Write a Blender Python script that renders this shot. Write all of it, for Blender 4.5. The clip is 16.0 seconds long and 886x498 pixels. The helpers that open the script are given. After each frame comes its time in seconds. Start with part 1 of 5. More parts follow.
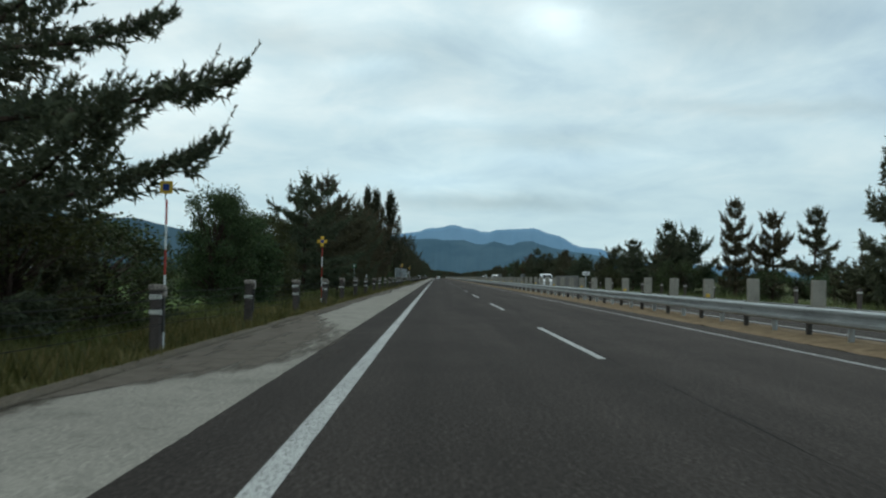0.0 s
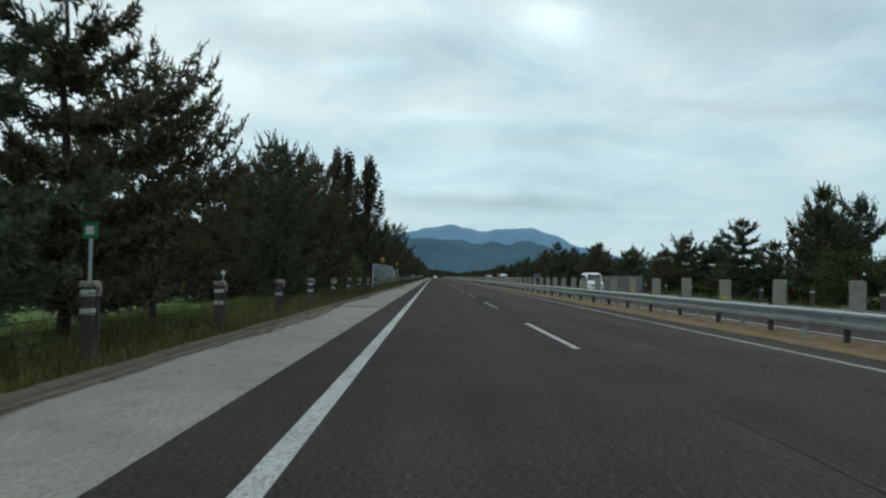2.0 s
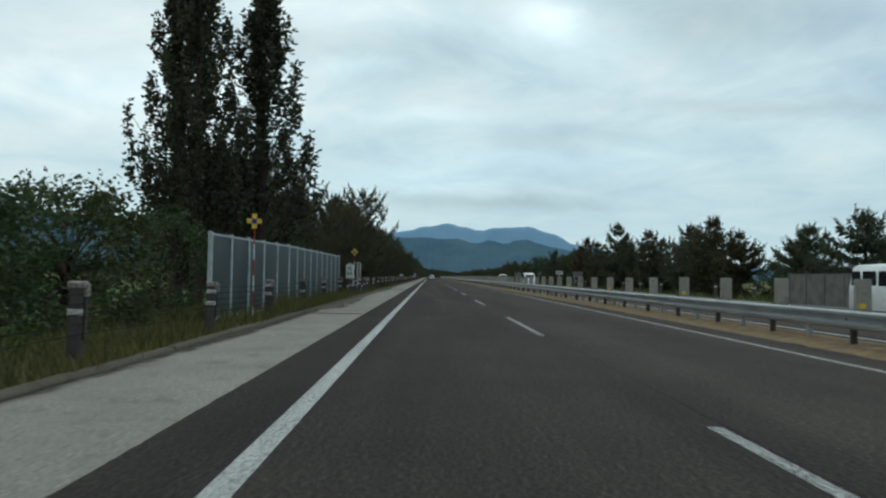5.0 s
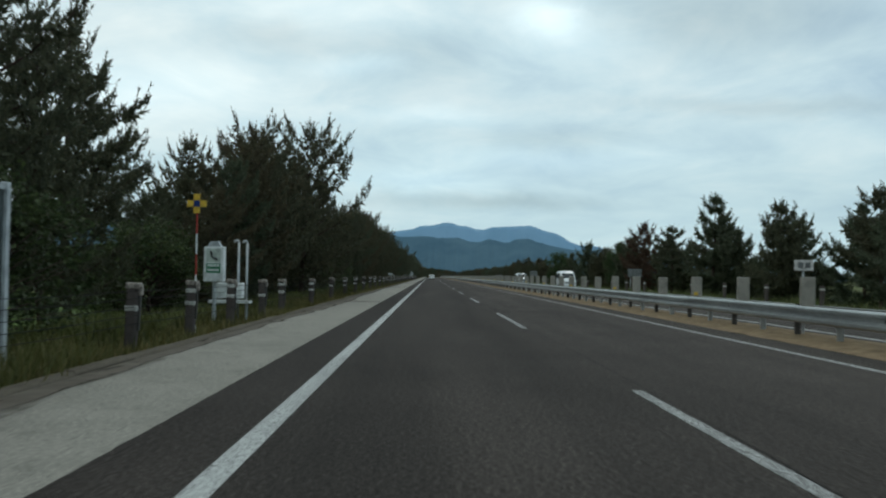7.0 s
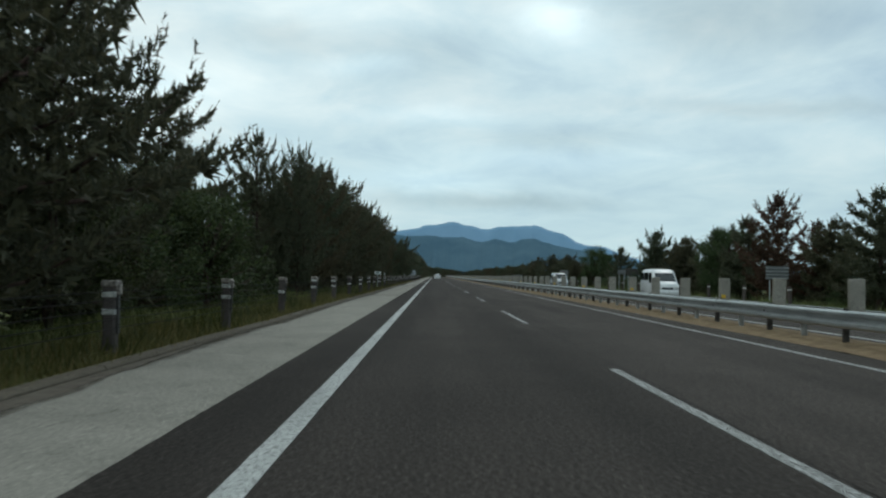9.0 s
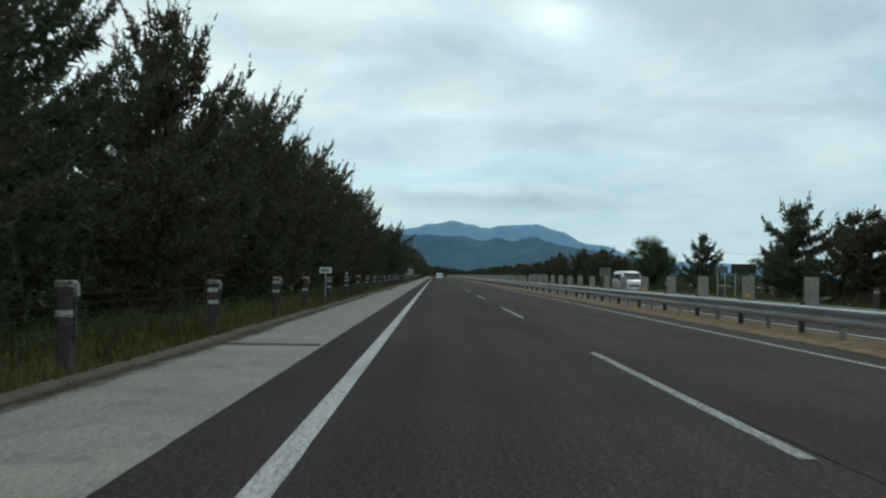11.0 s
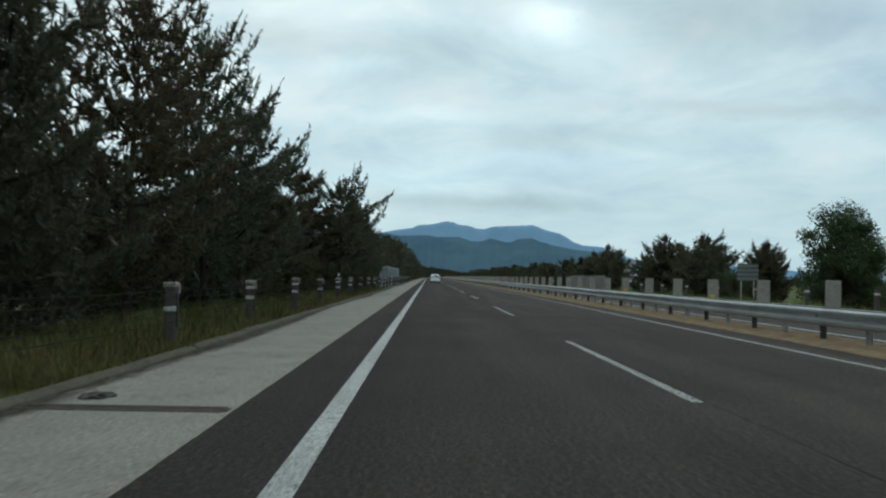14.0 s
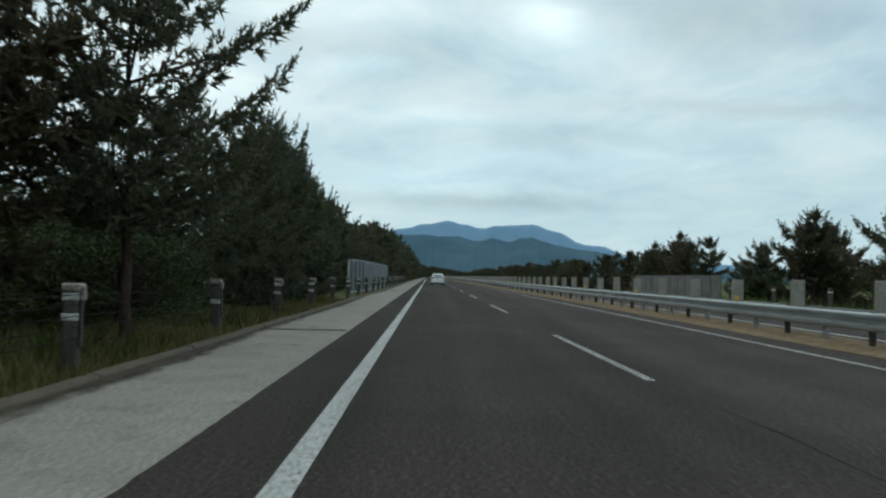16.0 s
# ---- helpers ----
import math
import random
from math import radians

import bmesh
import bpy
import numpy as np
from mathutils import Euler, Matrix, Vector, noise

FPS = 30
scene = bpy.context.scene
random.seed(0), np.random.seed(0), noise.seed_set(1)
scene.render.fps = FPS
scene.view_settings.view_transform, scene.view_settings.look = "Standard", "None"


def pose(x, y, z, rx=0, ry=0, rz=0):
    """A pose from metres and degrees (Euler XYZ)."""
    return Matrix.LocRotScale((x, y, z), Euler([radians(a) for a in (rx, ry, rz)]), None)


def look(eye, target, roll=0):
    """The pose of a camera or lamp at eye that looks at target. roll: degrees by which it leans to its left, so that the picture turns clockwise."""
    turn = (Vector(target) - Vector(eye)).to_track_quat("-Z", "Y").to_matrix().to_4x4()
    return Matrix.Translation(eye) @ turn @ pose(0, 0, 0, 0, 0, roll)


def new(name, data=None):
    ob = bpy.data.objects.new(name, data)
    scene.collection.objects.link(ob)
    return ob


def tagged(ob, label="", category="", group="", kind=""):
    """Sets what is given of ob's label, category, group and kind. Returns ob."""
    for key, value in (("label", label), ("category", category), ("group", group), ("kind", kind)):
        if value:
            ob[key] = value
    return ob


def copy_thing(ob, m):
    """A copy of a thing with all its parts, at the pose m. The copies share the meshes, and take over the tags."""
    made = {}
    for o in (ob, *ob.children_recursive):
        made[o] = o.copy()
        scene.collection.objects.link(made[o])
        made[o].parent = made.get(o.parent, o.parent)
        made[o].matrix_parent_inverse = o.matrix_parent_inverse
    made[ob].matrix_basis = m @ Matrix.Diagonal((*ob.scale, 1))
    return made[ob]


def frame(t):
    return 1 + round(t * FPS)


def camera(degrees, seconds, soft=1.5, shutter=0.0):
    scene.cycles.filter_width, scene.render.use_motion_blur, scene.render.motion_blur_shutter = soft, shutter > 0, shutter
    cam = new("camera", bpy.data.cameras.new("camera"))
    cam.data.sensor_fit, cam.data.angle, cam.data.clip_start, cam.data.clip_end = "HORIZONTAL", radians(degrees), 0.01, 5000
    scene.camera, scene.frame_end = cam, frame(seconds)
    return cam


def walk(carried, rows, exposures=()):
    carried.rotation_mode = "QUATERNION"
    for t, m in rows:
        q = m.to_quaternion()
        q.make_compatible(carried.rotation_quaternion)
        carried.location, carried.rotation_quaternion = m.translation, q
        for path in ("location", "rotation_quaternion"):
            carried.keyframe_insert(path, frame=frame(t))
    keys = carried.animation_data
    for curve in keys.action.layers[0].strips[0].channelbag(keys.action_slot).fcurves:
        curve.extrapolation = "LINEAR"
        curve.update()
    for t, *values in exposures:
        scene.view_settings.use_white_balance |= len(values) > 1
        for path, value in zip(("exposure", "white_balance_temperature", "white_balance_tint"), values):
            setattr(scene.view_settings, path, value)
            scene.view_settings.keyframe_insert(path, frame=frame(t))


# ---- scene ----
cam = camera(52.0, 16.0, soft=2.2, shutter=0.11)
EYE = 1.213
# seconds, x, y, yaw, pitch, roll
ROWS = [
    (0.0, 0.002, -0.02, -0.44, 1.74, -0.95),
    (0.5, -0.008, 9.42, -0.42, 1.71, -1.03),
    (1.0, -0.017, 18.92, -0.53, 1.73, -1.13),
    (1.5, -0.007, 28.47, -0.54, 1.79, -1.17),
    (2.0, 0.02, 38.01, -0.63, 1.73, -1.13),
    (2.5, 0.044, 47.49, -0.77, 1.7, -1.06),
    (3.0, 0.059, 56.93, -0.63, 1.76, -1.0),
    (3.5, 0.068, 66.38, -0.66, 1.79, -0.97),
    (4.0, 0.08, 75.92, -0.78, 1.73, -1.03),
    (6.5, 0.315, 122.97, -0.88, 1.7, -0.69),
    (7.0, 0.294, 132.48, -0.85, 1.68, -0.81),
    (7.5, 0.251, 141.94, -0.71, 1.68, -0.93),
    (8.0, 0.203, 151.35, -0.56, 1.61, -1.02),
    (8.5, 0.158, 160.73, -0.55, 1.6, -1.09),
    (9.0, 0.122, 170.12, -0.55, 1.66, -1.13),
    (9.5, 0.102, 179.52, -0.53, 1.69, -1.07),
    (12.0, -0.118, 226.53, -0.48, 1.57, -1.07),
    (12.5, -0.163, 236.11, -0.23, 1.65, -0.99),
    (13.0, -0.198, 245.69, -0.48, 1.69, -1.05),
    (13.5, -0.196, 255.22, -0.69, 1.73, -1.12),
    (14.0, -0.163, 264.75, -0.91, 1.71, -1.12),
    (14.5, -0.131, 274.27, -1.14, 1.69, -1.12),
    (15.0, -0.118, 283.85, -1.18, 1.66, -1.13),
    (15.5, -0.13, 293.4, -1.14, 1.65, -1.15),
    (16.0, -0.154, 302.87, -0.89, 1.7, -1.13),
]
walk(cam, [(t, pose(x, y, EYE, 90 + pitch, roll, yaw)) for t, x, y, yaw, pitch, roll in ROWS])

# ---- sky and light ----
SUN_ELEVATION, SUN_AZIMUTH = 48.0, 25.0
world = bpy.data.worlds.new("overcast_sky")
scene.world = world
world.use_nodes = True
wn = world.node_tree
wn.nodes.clear()


def wnode(kind, **values):
    node = wn.nodes.new(kind)
    for key, value in values.items():
        node.inputs[key].default_value = value
    return node


def wmath(op, a, b):
    node = wn.nodes.new("ShaderNodeMath")
    node.operation = op
    for i, v in enumerate((a, b)):
        if isinstance(v, (int, float)):
            node.inputs[i].default_value = v
        else:
            wn.links.new(v, node.inputs[i])
    return node.outputs[0]


w_out = wn.nodes.new("ShaderNodeOutputWorld")
w_tex = wn.nodes.new("ShaderNodeTexCoord")
w_sep = wn.nodes.new("ShaderNodeSeparateXYZ")
wn.links.new(w_tex.outputs["Generated"], w_sep.inputs[0])
w_up = wmath("ADD", wmath("MAXIMUM", w_sep.outputs["Z"], 0.0), 0.16)
w_pos = wn.nodes.new("ShaderNodeCombineXYZ")
wn.links.new(wmath("DIVIDE", w_sep.outputs["X"], w_up), w_pos.inputs[0])
wn.links.new(wmath("DIVIDE", w_sep.outputs["Y"], w_up), w_pos.inputs[1])
w_shift = wn.nodes.new("ShaderNodeMapping")
w_shift.inputs["Location"].default_value = (1.7, 4.2, 0.0)
w_shift.inputs["Scale"].default_value = (0.75, 0.62, 1.0)
wn.links.new(w_pos.outputs[0], w_shift.inputs[0])
w_big = wnode("ShaderNodeTexNoise", Scale=0.75, Detail=5.0, Roughness=0.5, Distortion=0.25)
w_fine = wnode("ShaderNodeTexNoise", Scale=3.4, Detail=6.0, Roughness=0.6, Distortion=0.4)
wn.links.new(w_shift.outputs[0], w_big.inputs["Vector"])
wn.links.new(w_shift.outputs[0], w_fine.inputs["Vector"])
w_sum = wmath("ADD", wmath("MULTIPLY", w_big.outputs["Fac"], 0.62), wmath("SUBTRACT", wmath("MULTIPLY", w_fine.outputs["Fac"], 0.38), wmath("MULTIPLY", w_sep.outputs["X"], 0.17)))
w_ramp = wn.nodes.new("ShaderNodeValToRGB")
ramp = w_ramp.color_ramp
ramp.elements[0].position, ramp.elements[0].color = 0.30, (0.37, 0.54, 0.67, 1)
ramp.elements[1].position, ramp.elements[1].color = 0.66, (0.87, 0.985, 0.975, 1)
mid = ramp.elements.new(0.48)
mid.color = (0.60, 0.785, 0.845, 1)
wn.links.new(w_sum, w_ramp.inputs[0])
# the banks and gaps of the cloud sheet ahead: bearing and height as tangents, half width, half height, lighter or darker
CLOUDS = [
    (0.131, 0.290, 0.030, 0.018, 0.30), (0.150, 0.268, 0.060, 0.028, 0.14), (-0.085, 0.232, 0.040, 0.010, 0.14), (0.010, 0.178, 0.070, 0.009, 0.13),
    (0.125, 0.132, 0.110, 0.013, 0.16), (-0.010, 0.103, 0.080, 0.014, 0.22), (-0.110, 0.290, 0.120, 0.020, 0.12), (-0.330, 0.200, 0.140, 0.030, 0.16),
    (0.330, 0.300, 0.130, 0.040, -0.20), (0.400, 0.193, 0.150, 0.009, -0.15), (0.098, 0.083, 0.075, 0.008, -0.30), (-0.020, 0.079, 0.075, 0.008, -0.17),
    (0.140, 0.155, 0.060, 0.012, -0.12), (-0.020, 0.245, 0.080, 0.030, -0.10), (-0.180, 0.262, 0.060, 0.016, -0.12), (0.430, 0.090, 0.130, 0.040, -0.06),
]
w_ahead = wmath("MAXIMUM", w_sep.outputs["Y"], 0.05)
w_curl = wnode("ShaderNodeTexNoise", Scale=9.0, Detail=5.0, Roughness=0.6)
wn.links.new(w_tex.outputs["Generated"], w_curl.inputs["Vector"])
w_side = wmath("ADD", wmath("DIVIDE", w_sep.outputs["X"], w_ahead), wmath("MULTIPLY", wmath("SUBTRACT", w_curl.outputs["Fac"], 0.5), 0.10))
w_rise = wmath("ADD", wmath("DIVIDE", w_sep.outputs["Z"], w_ahead), wmath("MULTIPLY", wmath("SUBTRACT", w_curl.outputs["Fac"], 0.5), 0.035))
w_banks = 1.0
for cx, cy, rx, ry, gain in CLOUDS:
    dx, dy = wmath("DIVIDE", wmath("SUBTRACT", w_side, cx), rx), wmath("DIVIDE", wmath("SUBTRACT", w_rise, cy), ry)
    far_off = wmath("ADD", wmath("MULTIPLY", dx, dx), wmath("MULTIPLY", dy, dy))
    w_banks = wmath("ADD", w_banks, wmath("MULTIPLY", wmath("POWER", 2.718, wmath("MULTIPLY", far_off, -0.7)), gain))
w_lit = wn.nodes.new("ShaderNodeVectorMath")
w_lit.operation = "SCALE"
wn.links.new(w_ramp.outputs[0], w_lit.inputs[0])
wn.links.new(w_banks, w_lit.inputs["Scale"])
# the cloud base thins to a pale haze near the horizon
w_haze = wn.nodes.new("ShaderNodeMix")
w_haze.data_type = "RGBA"
w_low = wn.nodes.new("ShaderNodeMapRange")
w_low.inputs["From Min"].default_value, w_low.inputs["From Max"].default_value = 0.02, 0.19
w_low.inputs["To Min"].default_value, w_low.inputs["To Max"].default_value = 0.55, 0.0
wn.links.new(w_sep.outputs["Z"], w_low.inputs["Value"])
wn.links.new(w_low.outputs[0], w_haze.inputs["Factor"])
wn.links.new(w_lit.outputs[0], w_haze.inputs["A"])
w_haze.inputs["B"].default_value = (0.485, 0.70, 0.765, 1)
w_sky = wn.nodes.new("ShaderNodeTexSky")
w_sky.sky_type = "NISHITA"
w_sky.sun_disc = False
w_sky.sun_elevation, w_sky.sun_rotation = radians(SUN_ELEVATION), radians(SUN_AZIMUTH)
w_blue = wnode("ShaderNodeBackground", Strength=0.05)
w_cloud = wnode("ShaderNodeBackground", Strength=1.0)
wn.links.new(w_sky.outputs[0], w_blue.inputs["Color"])
wn.links.new(w_haze.outputs["Result"], w_cloud.inputs["Color"])
w_mix = wnode("ShaderNodeMixShader", Fac=0.92)
wn.links.new(w_blue.outputs[0], w_mix.inputs[1])
wn.links.new(w_cloud.outputs[0], w_mix.inputs[2])
wn.links.new(w_mix.outputs[0], w_out.inputs["Surface"])

sun = new("sun", bpy.data.lights.new("sun", "SUN"))
sun.data.energy, sun.data.angle, sun.data.color = 0.5, radians(25), (1.0, 0.97, 0.92)
sun_az, sun_el = radians(SUN_AZIMUTH), radians(SUN_ELEVATION)
sun_way = Vector((math.sin(sun_az) * math.cos(sun_el), math.cos(sun_az) * math.cos(sun_el), math.sin(sun_el)))
sun.matrix_world = look(sun_way * 50, (0, 0, 0))
scene.view_settings.exposure = 0.0


# ---- materials ----
class Mat:
    """A node material with a few short ways to chain nodes."""

    def __init__(self, name, rough=0.8, metal=0.0, spec=0.3):
        self.m = bpy.data.materials.new(name)
        self.m.use_nodes = True
        self.t = self.m.node_tree
        self.bsdf = self.t.nodes["Principled BSDF"]
        self.bsdf.inputs["Roughness"].default_value = rough
        self.bsdf.inputs["Metallic"].default_value = metal
        self.bsdf.inputs["Specular IOR Level"].default_value = spec
        self.geo = self.t.nodes.new("ShaderNodeNewGeometry")
        self.obj = self.t.nodes.new("ShaderNodeObjectInfo")
        self.pos = self.geo.outputs["Position"]

    def scaled(self, vec):
        node = self.t.nodes.new("ShaderNodeMapping")
        node.inputs["Scale"].default_value = vec
        self.t.links.new(self.pos, node.inputs[0])
        return node.outputs[0]

    def noise(self, scale, detail=4.0, rough=0.55, stretch=None):
        node = self.t.nodes.new("ShaderNodeTexNoise")
        node.inputs["Scale"].default_value = scale
        node.inputs["Detail"].default_value = detail
        node.inputs["Roughness"].default_value = rough
        self.t.links.new(self.scaled(stretch) if stretch else self.pos, node.inputs["Vector"])
        return node.outputs["Fac"]

    def ramp(self, fac, *stops):
        node = self.t.nodes.new("ShaderNodeValToRGB")
        els = node.color_ramp.elements
        while len(els) < len(stops):
            els.new(0.5)
        for el, (p, c) in zip(els, stops):
            el.position, el.color = p, (*c, 1) if len(c) == 3 else (c[0], c[0], c[0], 1)
        self.t.links.new(fac, node.inputs[0])
        return node.outputs[0]

    def mix(self, fac, a, b, mode="MIX"):
        node = self.t.nodes.new("ShaderNodeMix")
        node.data_type, node.blend_type = "RGBA", mode
        for key, v in (("Factor", fac), ("A", a), ("B", b)):
            sock = node.inputs[key] if key == "Factor" else [s for s in node.inputs if s.name == key and s.type == "RGBA"][0]
            if isinstance(v, (int, float)):
                sock.default_value = v
            elif isinstance(v, tuple):
                sock.default_value = (*v, 1)
            else:
                self.t.links.new(v, sock)
        return [s for s in node.outputs if s.type == "RGBA"][0]

    def color(self, sock):
        if isinstance(sock, tuple):
            self.bsdf.inputs["Base Color"].default_value = (*sock, 1)
        else:
            self.t.links.new(sock, self.bsdf.inputs["Base Color"])
        return self

    def rough(self, sock):
        self.t.links.new(sock, self.bsdf.inputs["Roughness"])
        return self

    def bump(self, height, strength=0.3, dist=0.01):
        node = self.t.nodes.new("ShaderNodeBump")
        node.inputs["Strength"].default_value, node.inputs["Distance"].default_value = strength, dist
        self.t.links.new(height, node.inputs["Height"])
        self.t.links.new(node.outputs[0], self.bsdf.inputs["Normal"])
        return self


def simple(name, col, rough=0.7, metal=0.0, vary=0.12, scale=6.0, spec=0.3):
    """A plain paint or metal with faint dirt at two scales."""
    a = Mat(name, rough, metal, spec)
    dark = tuple(c * (1 - 2.2 * vary) for c in col)
    light = tuple(min(1, c * (1 + vary)) for c in col)
    big = a.ramp(a.noise(scale, 5), (0.35, dark), (0.6, light))
    fine = a.ramp(a.noise(scale * 9, 3), (0.3, (0.82,)), (0.6, (1.0,)))
    a.color(a.mix(1.0, big, fine, "MULTIPLY"))
    return a.m


def asphalt_mat():
    """Old asphalt: coarse grain, streaks along the wheel tracks, darker where no wheel polishes it."""
    a = Mat("asphalt", 0.97, 0, 0.08)
    grain = a.noise(24, 6, 0.9)
    coarse = a.ramp(grain, (0.33, (0.0090, 0.0074, 0.0064)), (0.50, (0.0375, 0.0318, 0.0278)), (0.65, (0.140, 0.122, 0.108)))
    tracks = a.ramp(a.noise(0.9, 4, 0.5, (1.0, 0.045, 1.0)), (0.34, (0.78,)), (0.66, (1.14,)))
    blot = a.ramp(a.noise(0.35, 6, 0.6), (0.3, (0.84,)), (0.7, (1.10,)))
    sep, lanes = a.t.nodes.new("ShaderNodeSeparateXYZ"), a.t.nodes.new("ShaderNodeMapRange")
    a.t.links.new(a.pos, sep.inputs[0])
    a.t.links.new(sep.outputs["X"], lanes.inputs["Value"])
    lanes.inputs["From Min"].default_value, lanes.inputs["From Max"].default_value = -2.0, 7.0
    worn = a.ramp(lanes.outputs[0], (0.10, (0.80,)), (0.17, (0.88,)), (0.30, (0.96,)), (0.48, (0.93,)), (0.62, (1.08,)), (0.90, (1.14,)))
    shade = a.mix(1.0, a.mix(1.0, coarse, tracks, "MULTIPLY"), blot, "MULTIPLY")
    a.color(a.mix(1.0, shade, worn, "MULTIPLY"))
    return a.bump(grain, 0.4, 0.005).m


def line_mat(name, lost=0.39):
    """Road paint with specks and short bars worn down to the asphalt."""
    a = Mat(name, 0.7, 0, 0.3)
    wear = a.ramp(a.noise(30, 6, 0.8), (lost, (0.05, 0.047, 0.043)), (lost + 0.06, (0.40, 0.41, 0.395)), (0.7, (0.58, 0.585, 0.56)))
    bars = a.ramp(a.noise(1.0, 5, 0.7, (7.0, 26.0, 1.0)), (0.33, (0.16,)), (0.47, (1.0,)))
    long_wear = a.ramp(a.noise(1.0, 4, 0.6, (3.0, 0.35, 1.0)), (0.3, (0.72,)), (0.55, (1.0,)))
    a.color(a.mix(1.0, a.mix(1.0, wear, bars, "MULTIPLY"), long_wear, "MULTIPLY"))
    return a.m


def concrete_mat(name, col, scale=1.0):
    a = Mat(name, 0.95, 0, 0.1)
    big = a.ramp(a.noise(0.7 * scale, 6, 0.6), (0.3, tuple(c * 0.8 for c in col)), (0.65, col))
    pits = a.ramp(a.noise(24 * scale, 5, 0.8), (0.33, (0.22,)), (0.44, (0.86,)), (0.56, (1.06,)), (0.67, (1.75,)))
    streak = a.ramp(a.noise(2.3, 6, 0.65, (1.2, 0.7, 1.0)), (0.30, (0.72,)), (0.46, (1.0,)))
    a.color(a.mix(1.0, a.mix(1.0, big, pits, "MULTIPLY"), streak, "MULTIPLY"))
    return a.bump(a.noise(60 * scale, 3), 0.25, 0.004).m


def gutter_mat():
    """Soil along the kerb that thins out unevenly towards the road."""
    a = Mat("gutter_soil", 0.97, 0, 0.1)
    a.color(a.ramp(a.noise(2.6, 6, 0.65), (0.3, (0.034, 0.028, 0.020)), (0.7, (0.082, 0.069, 0.051))))
    sep, way = a.t.nodes.new("ShaderNodeSeparateXYZ"), a.t.nodes.new("ShaderNodeMapRange")
    a.t.links.new(a.pos, sep.inputs[0])
    way.inputs["From Min"].default_value, way.inputs["From Max"].default_value = -3.78, -3.05
    way.inputs["To Min"].default_value, way.inputs["To Max"].default_value = 0.60, -0.46
    way.clamp = False
    a.t.links.new(sep.outputs["X"], way.inputs["Value"])
    total = None
    for sock in (way.outputs[0], a.ramp(a.noise(1.0, 3, 0.5, (0.01, 0.055, 1.0)), (0.34, (0.0,)), (0.66, (0.42,))), a.ramp(a.noise(3.0, 6, 0.7, (1.6, 0.5, 1.0)), (0.25, (0.0,)), (0.75, (0.42,)))):
        if total is None:
            total = sock
            continue
        add = a.t.nodes.new("ShaderNodeMath")
        add.operation = "ADD"
        a.t.links.new(total, add.inputs[0])
        a.t.links.new(sock, add.inputs[1])
        total = add.outputs[0]
    thin = a.ramp(total, (0.52, (0.0,)), (0.90, (0.97,)))
    clear, mix = a.t.nodes.new("ShaderNodeBsdfTransparent"), a.t.nodes.new("ShaderNodeMixShader")
    a.t.links.new(thin, mix.inputs["Fac"])
    a.t.links.new(clear.outputs[0], mix.inputs[1])
    a.t.links.new(a.bsdf.outputs[0], mix.inputs[2])
    a.t.links.new(mix.outputs[0], a.t.nodes["Material Output"].inputs["Surface"])
    return a.m


def earth_mat(name, dark, light, scale=3.0):
    a = Mat(name, 0.95, 0, 0.1)
    c = a.ramp(a.noise(scale, 6, 0.65), (0.3, dark), (0.7, light))
    f = a.ramp(a.noise(scale * 22, 3, 0.7), (0.3, (0.6,)), (0.6, (1.1,)))
    a.color(a.mix(1.0, c, f, "MULTIPLY"))
    return a.bump(a.noise(scale * 12, 4), 0.5, 0.03).m


def soil_mat():
    """Washed-out soil, thin enough in places to let the concrete through."""
    a = Mat("washed_soil", 0.97, 0, 0.1)
    a.color(a.ramp(a.noise(2.2, 6, 0.65), (0.3, (0.078, 0.066, 0.053)), (0.7, (0.145, 0.126, 0.104))))
    # it thins out across the strip, unevenly
    uv, sep, rim, left = (a.t.nodes.new("ShaderNode" + k) for k in ("UVMap", "SeparateXYZ", "MapRange", "Math"))
    uv.uv_map = "across"
    a.t.links.new(uv.outputs[0], sep.inputs[0])
    a.t.links.new(sep.outputs["X"], rim.inputs["Value"])
    rim.inputs["From Min"].default_value, rim.inputs["From Max"].default_value = 0.45, 1.0
    rim.inputs["To Min"].default_value, rim.inputs["To Max"].default_value = 0.0, 0.42
    left.operation = "SUBTRACT"
    a.t.links.new(a.noise(1.6, 7, 0.65, (2.2, 0.28, 1.0)), left.inputs[0])
    a.t.links.new(rim.outputs[0], left.inputs[1])
    thin = a.ramp(left.outputs[0], (0.22, (0.0,)), (0.46, (0.95,)))
    clear, mix = a.t.nodes.new("ShaderNodeBsdfTransparent"), a.t.nodes.new("ShaderNodeMixShader")
    a.t.links.new(thin, mix.inputs["Fac"])
    a.t.links.new(clear.outputs[0], mix.inputs[1])
    a.t.links.new(a.bsdf.outputs[0], mix.inputs[2])
    a.t.links.new(mix.outputs[0], a.t.nodes["Material Output"].inputs["Surface"])
    return a.m


def ground_mat():
    a = Mat("meadow", 0.95, 0, 0.1)
    c = a.ramp(a.noise(0.12, 6, 0.6), (0.3, (0.048, 0.058, 0.020)), (0.5, (0.080, 0.096, 0.032)), (0.7, (0.12, 0.112, 0.046)))
    f = a.ramp(a.noise(9, 4, 0.7), (0.3, (0.5,)), (0.65, (1.2,)))
    a.color(a.mix(1.0, c, f, "MULTIPLY"))
    return a.bump(a.noise(14, 4), 0.6, 0.05).m


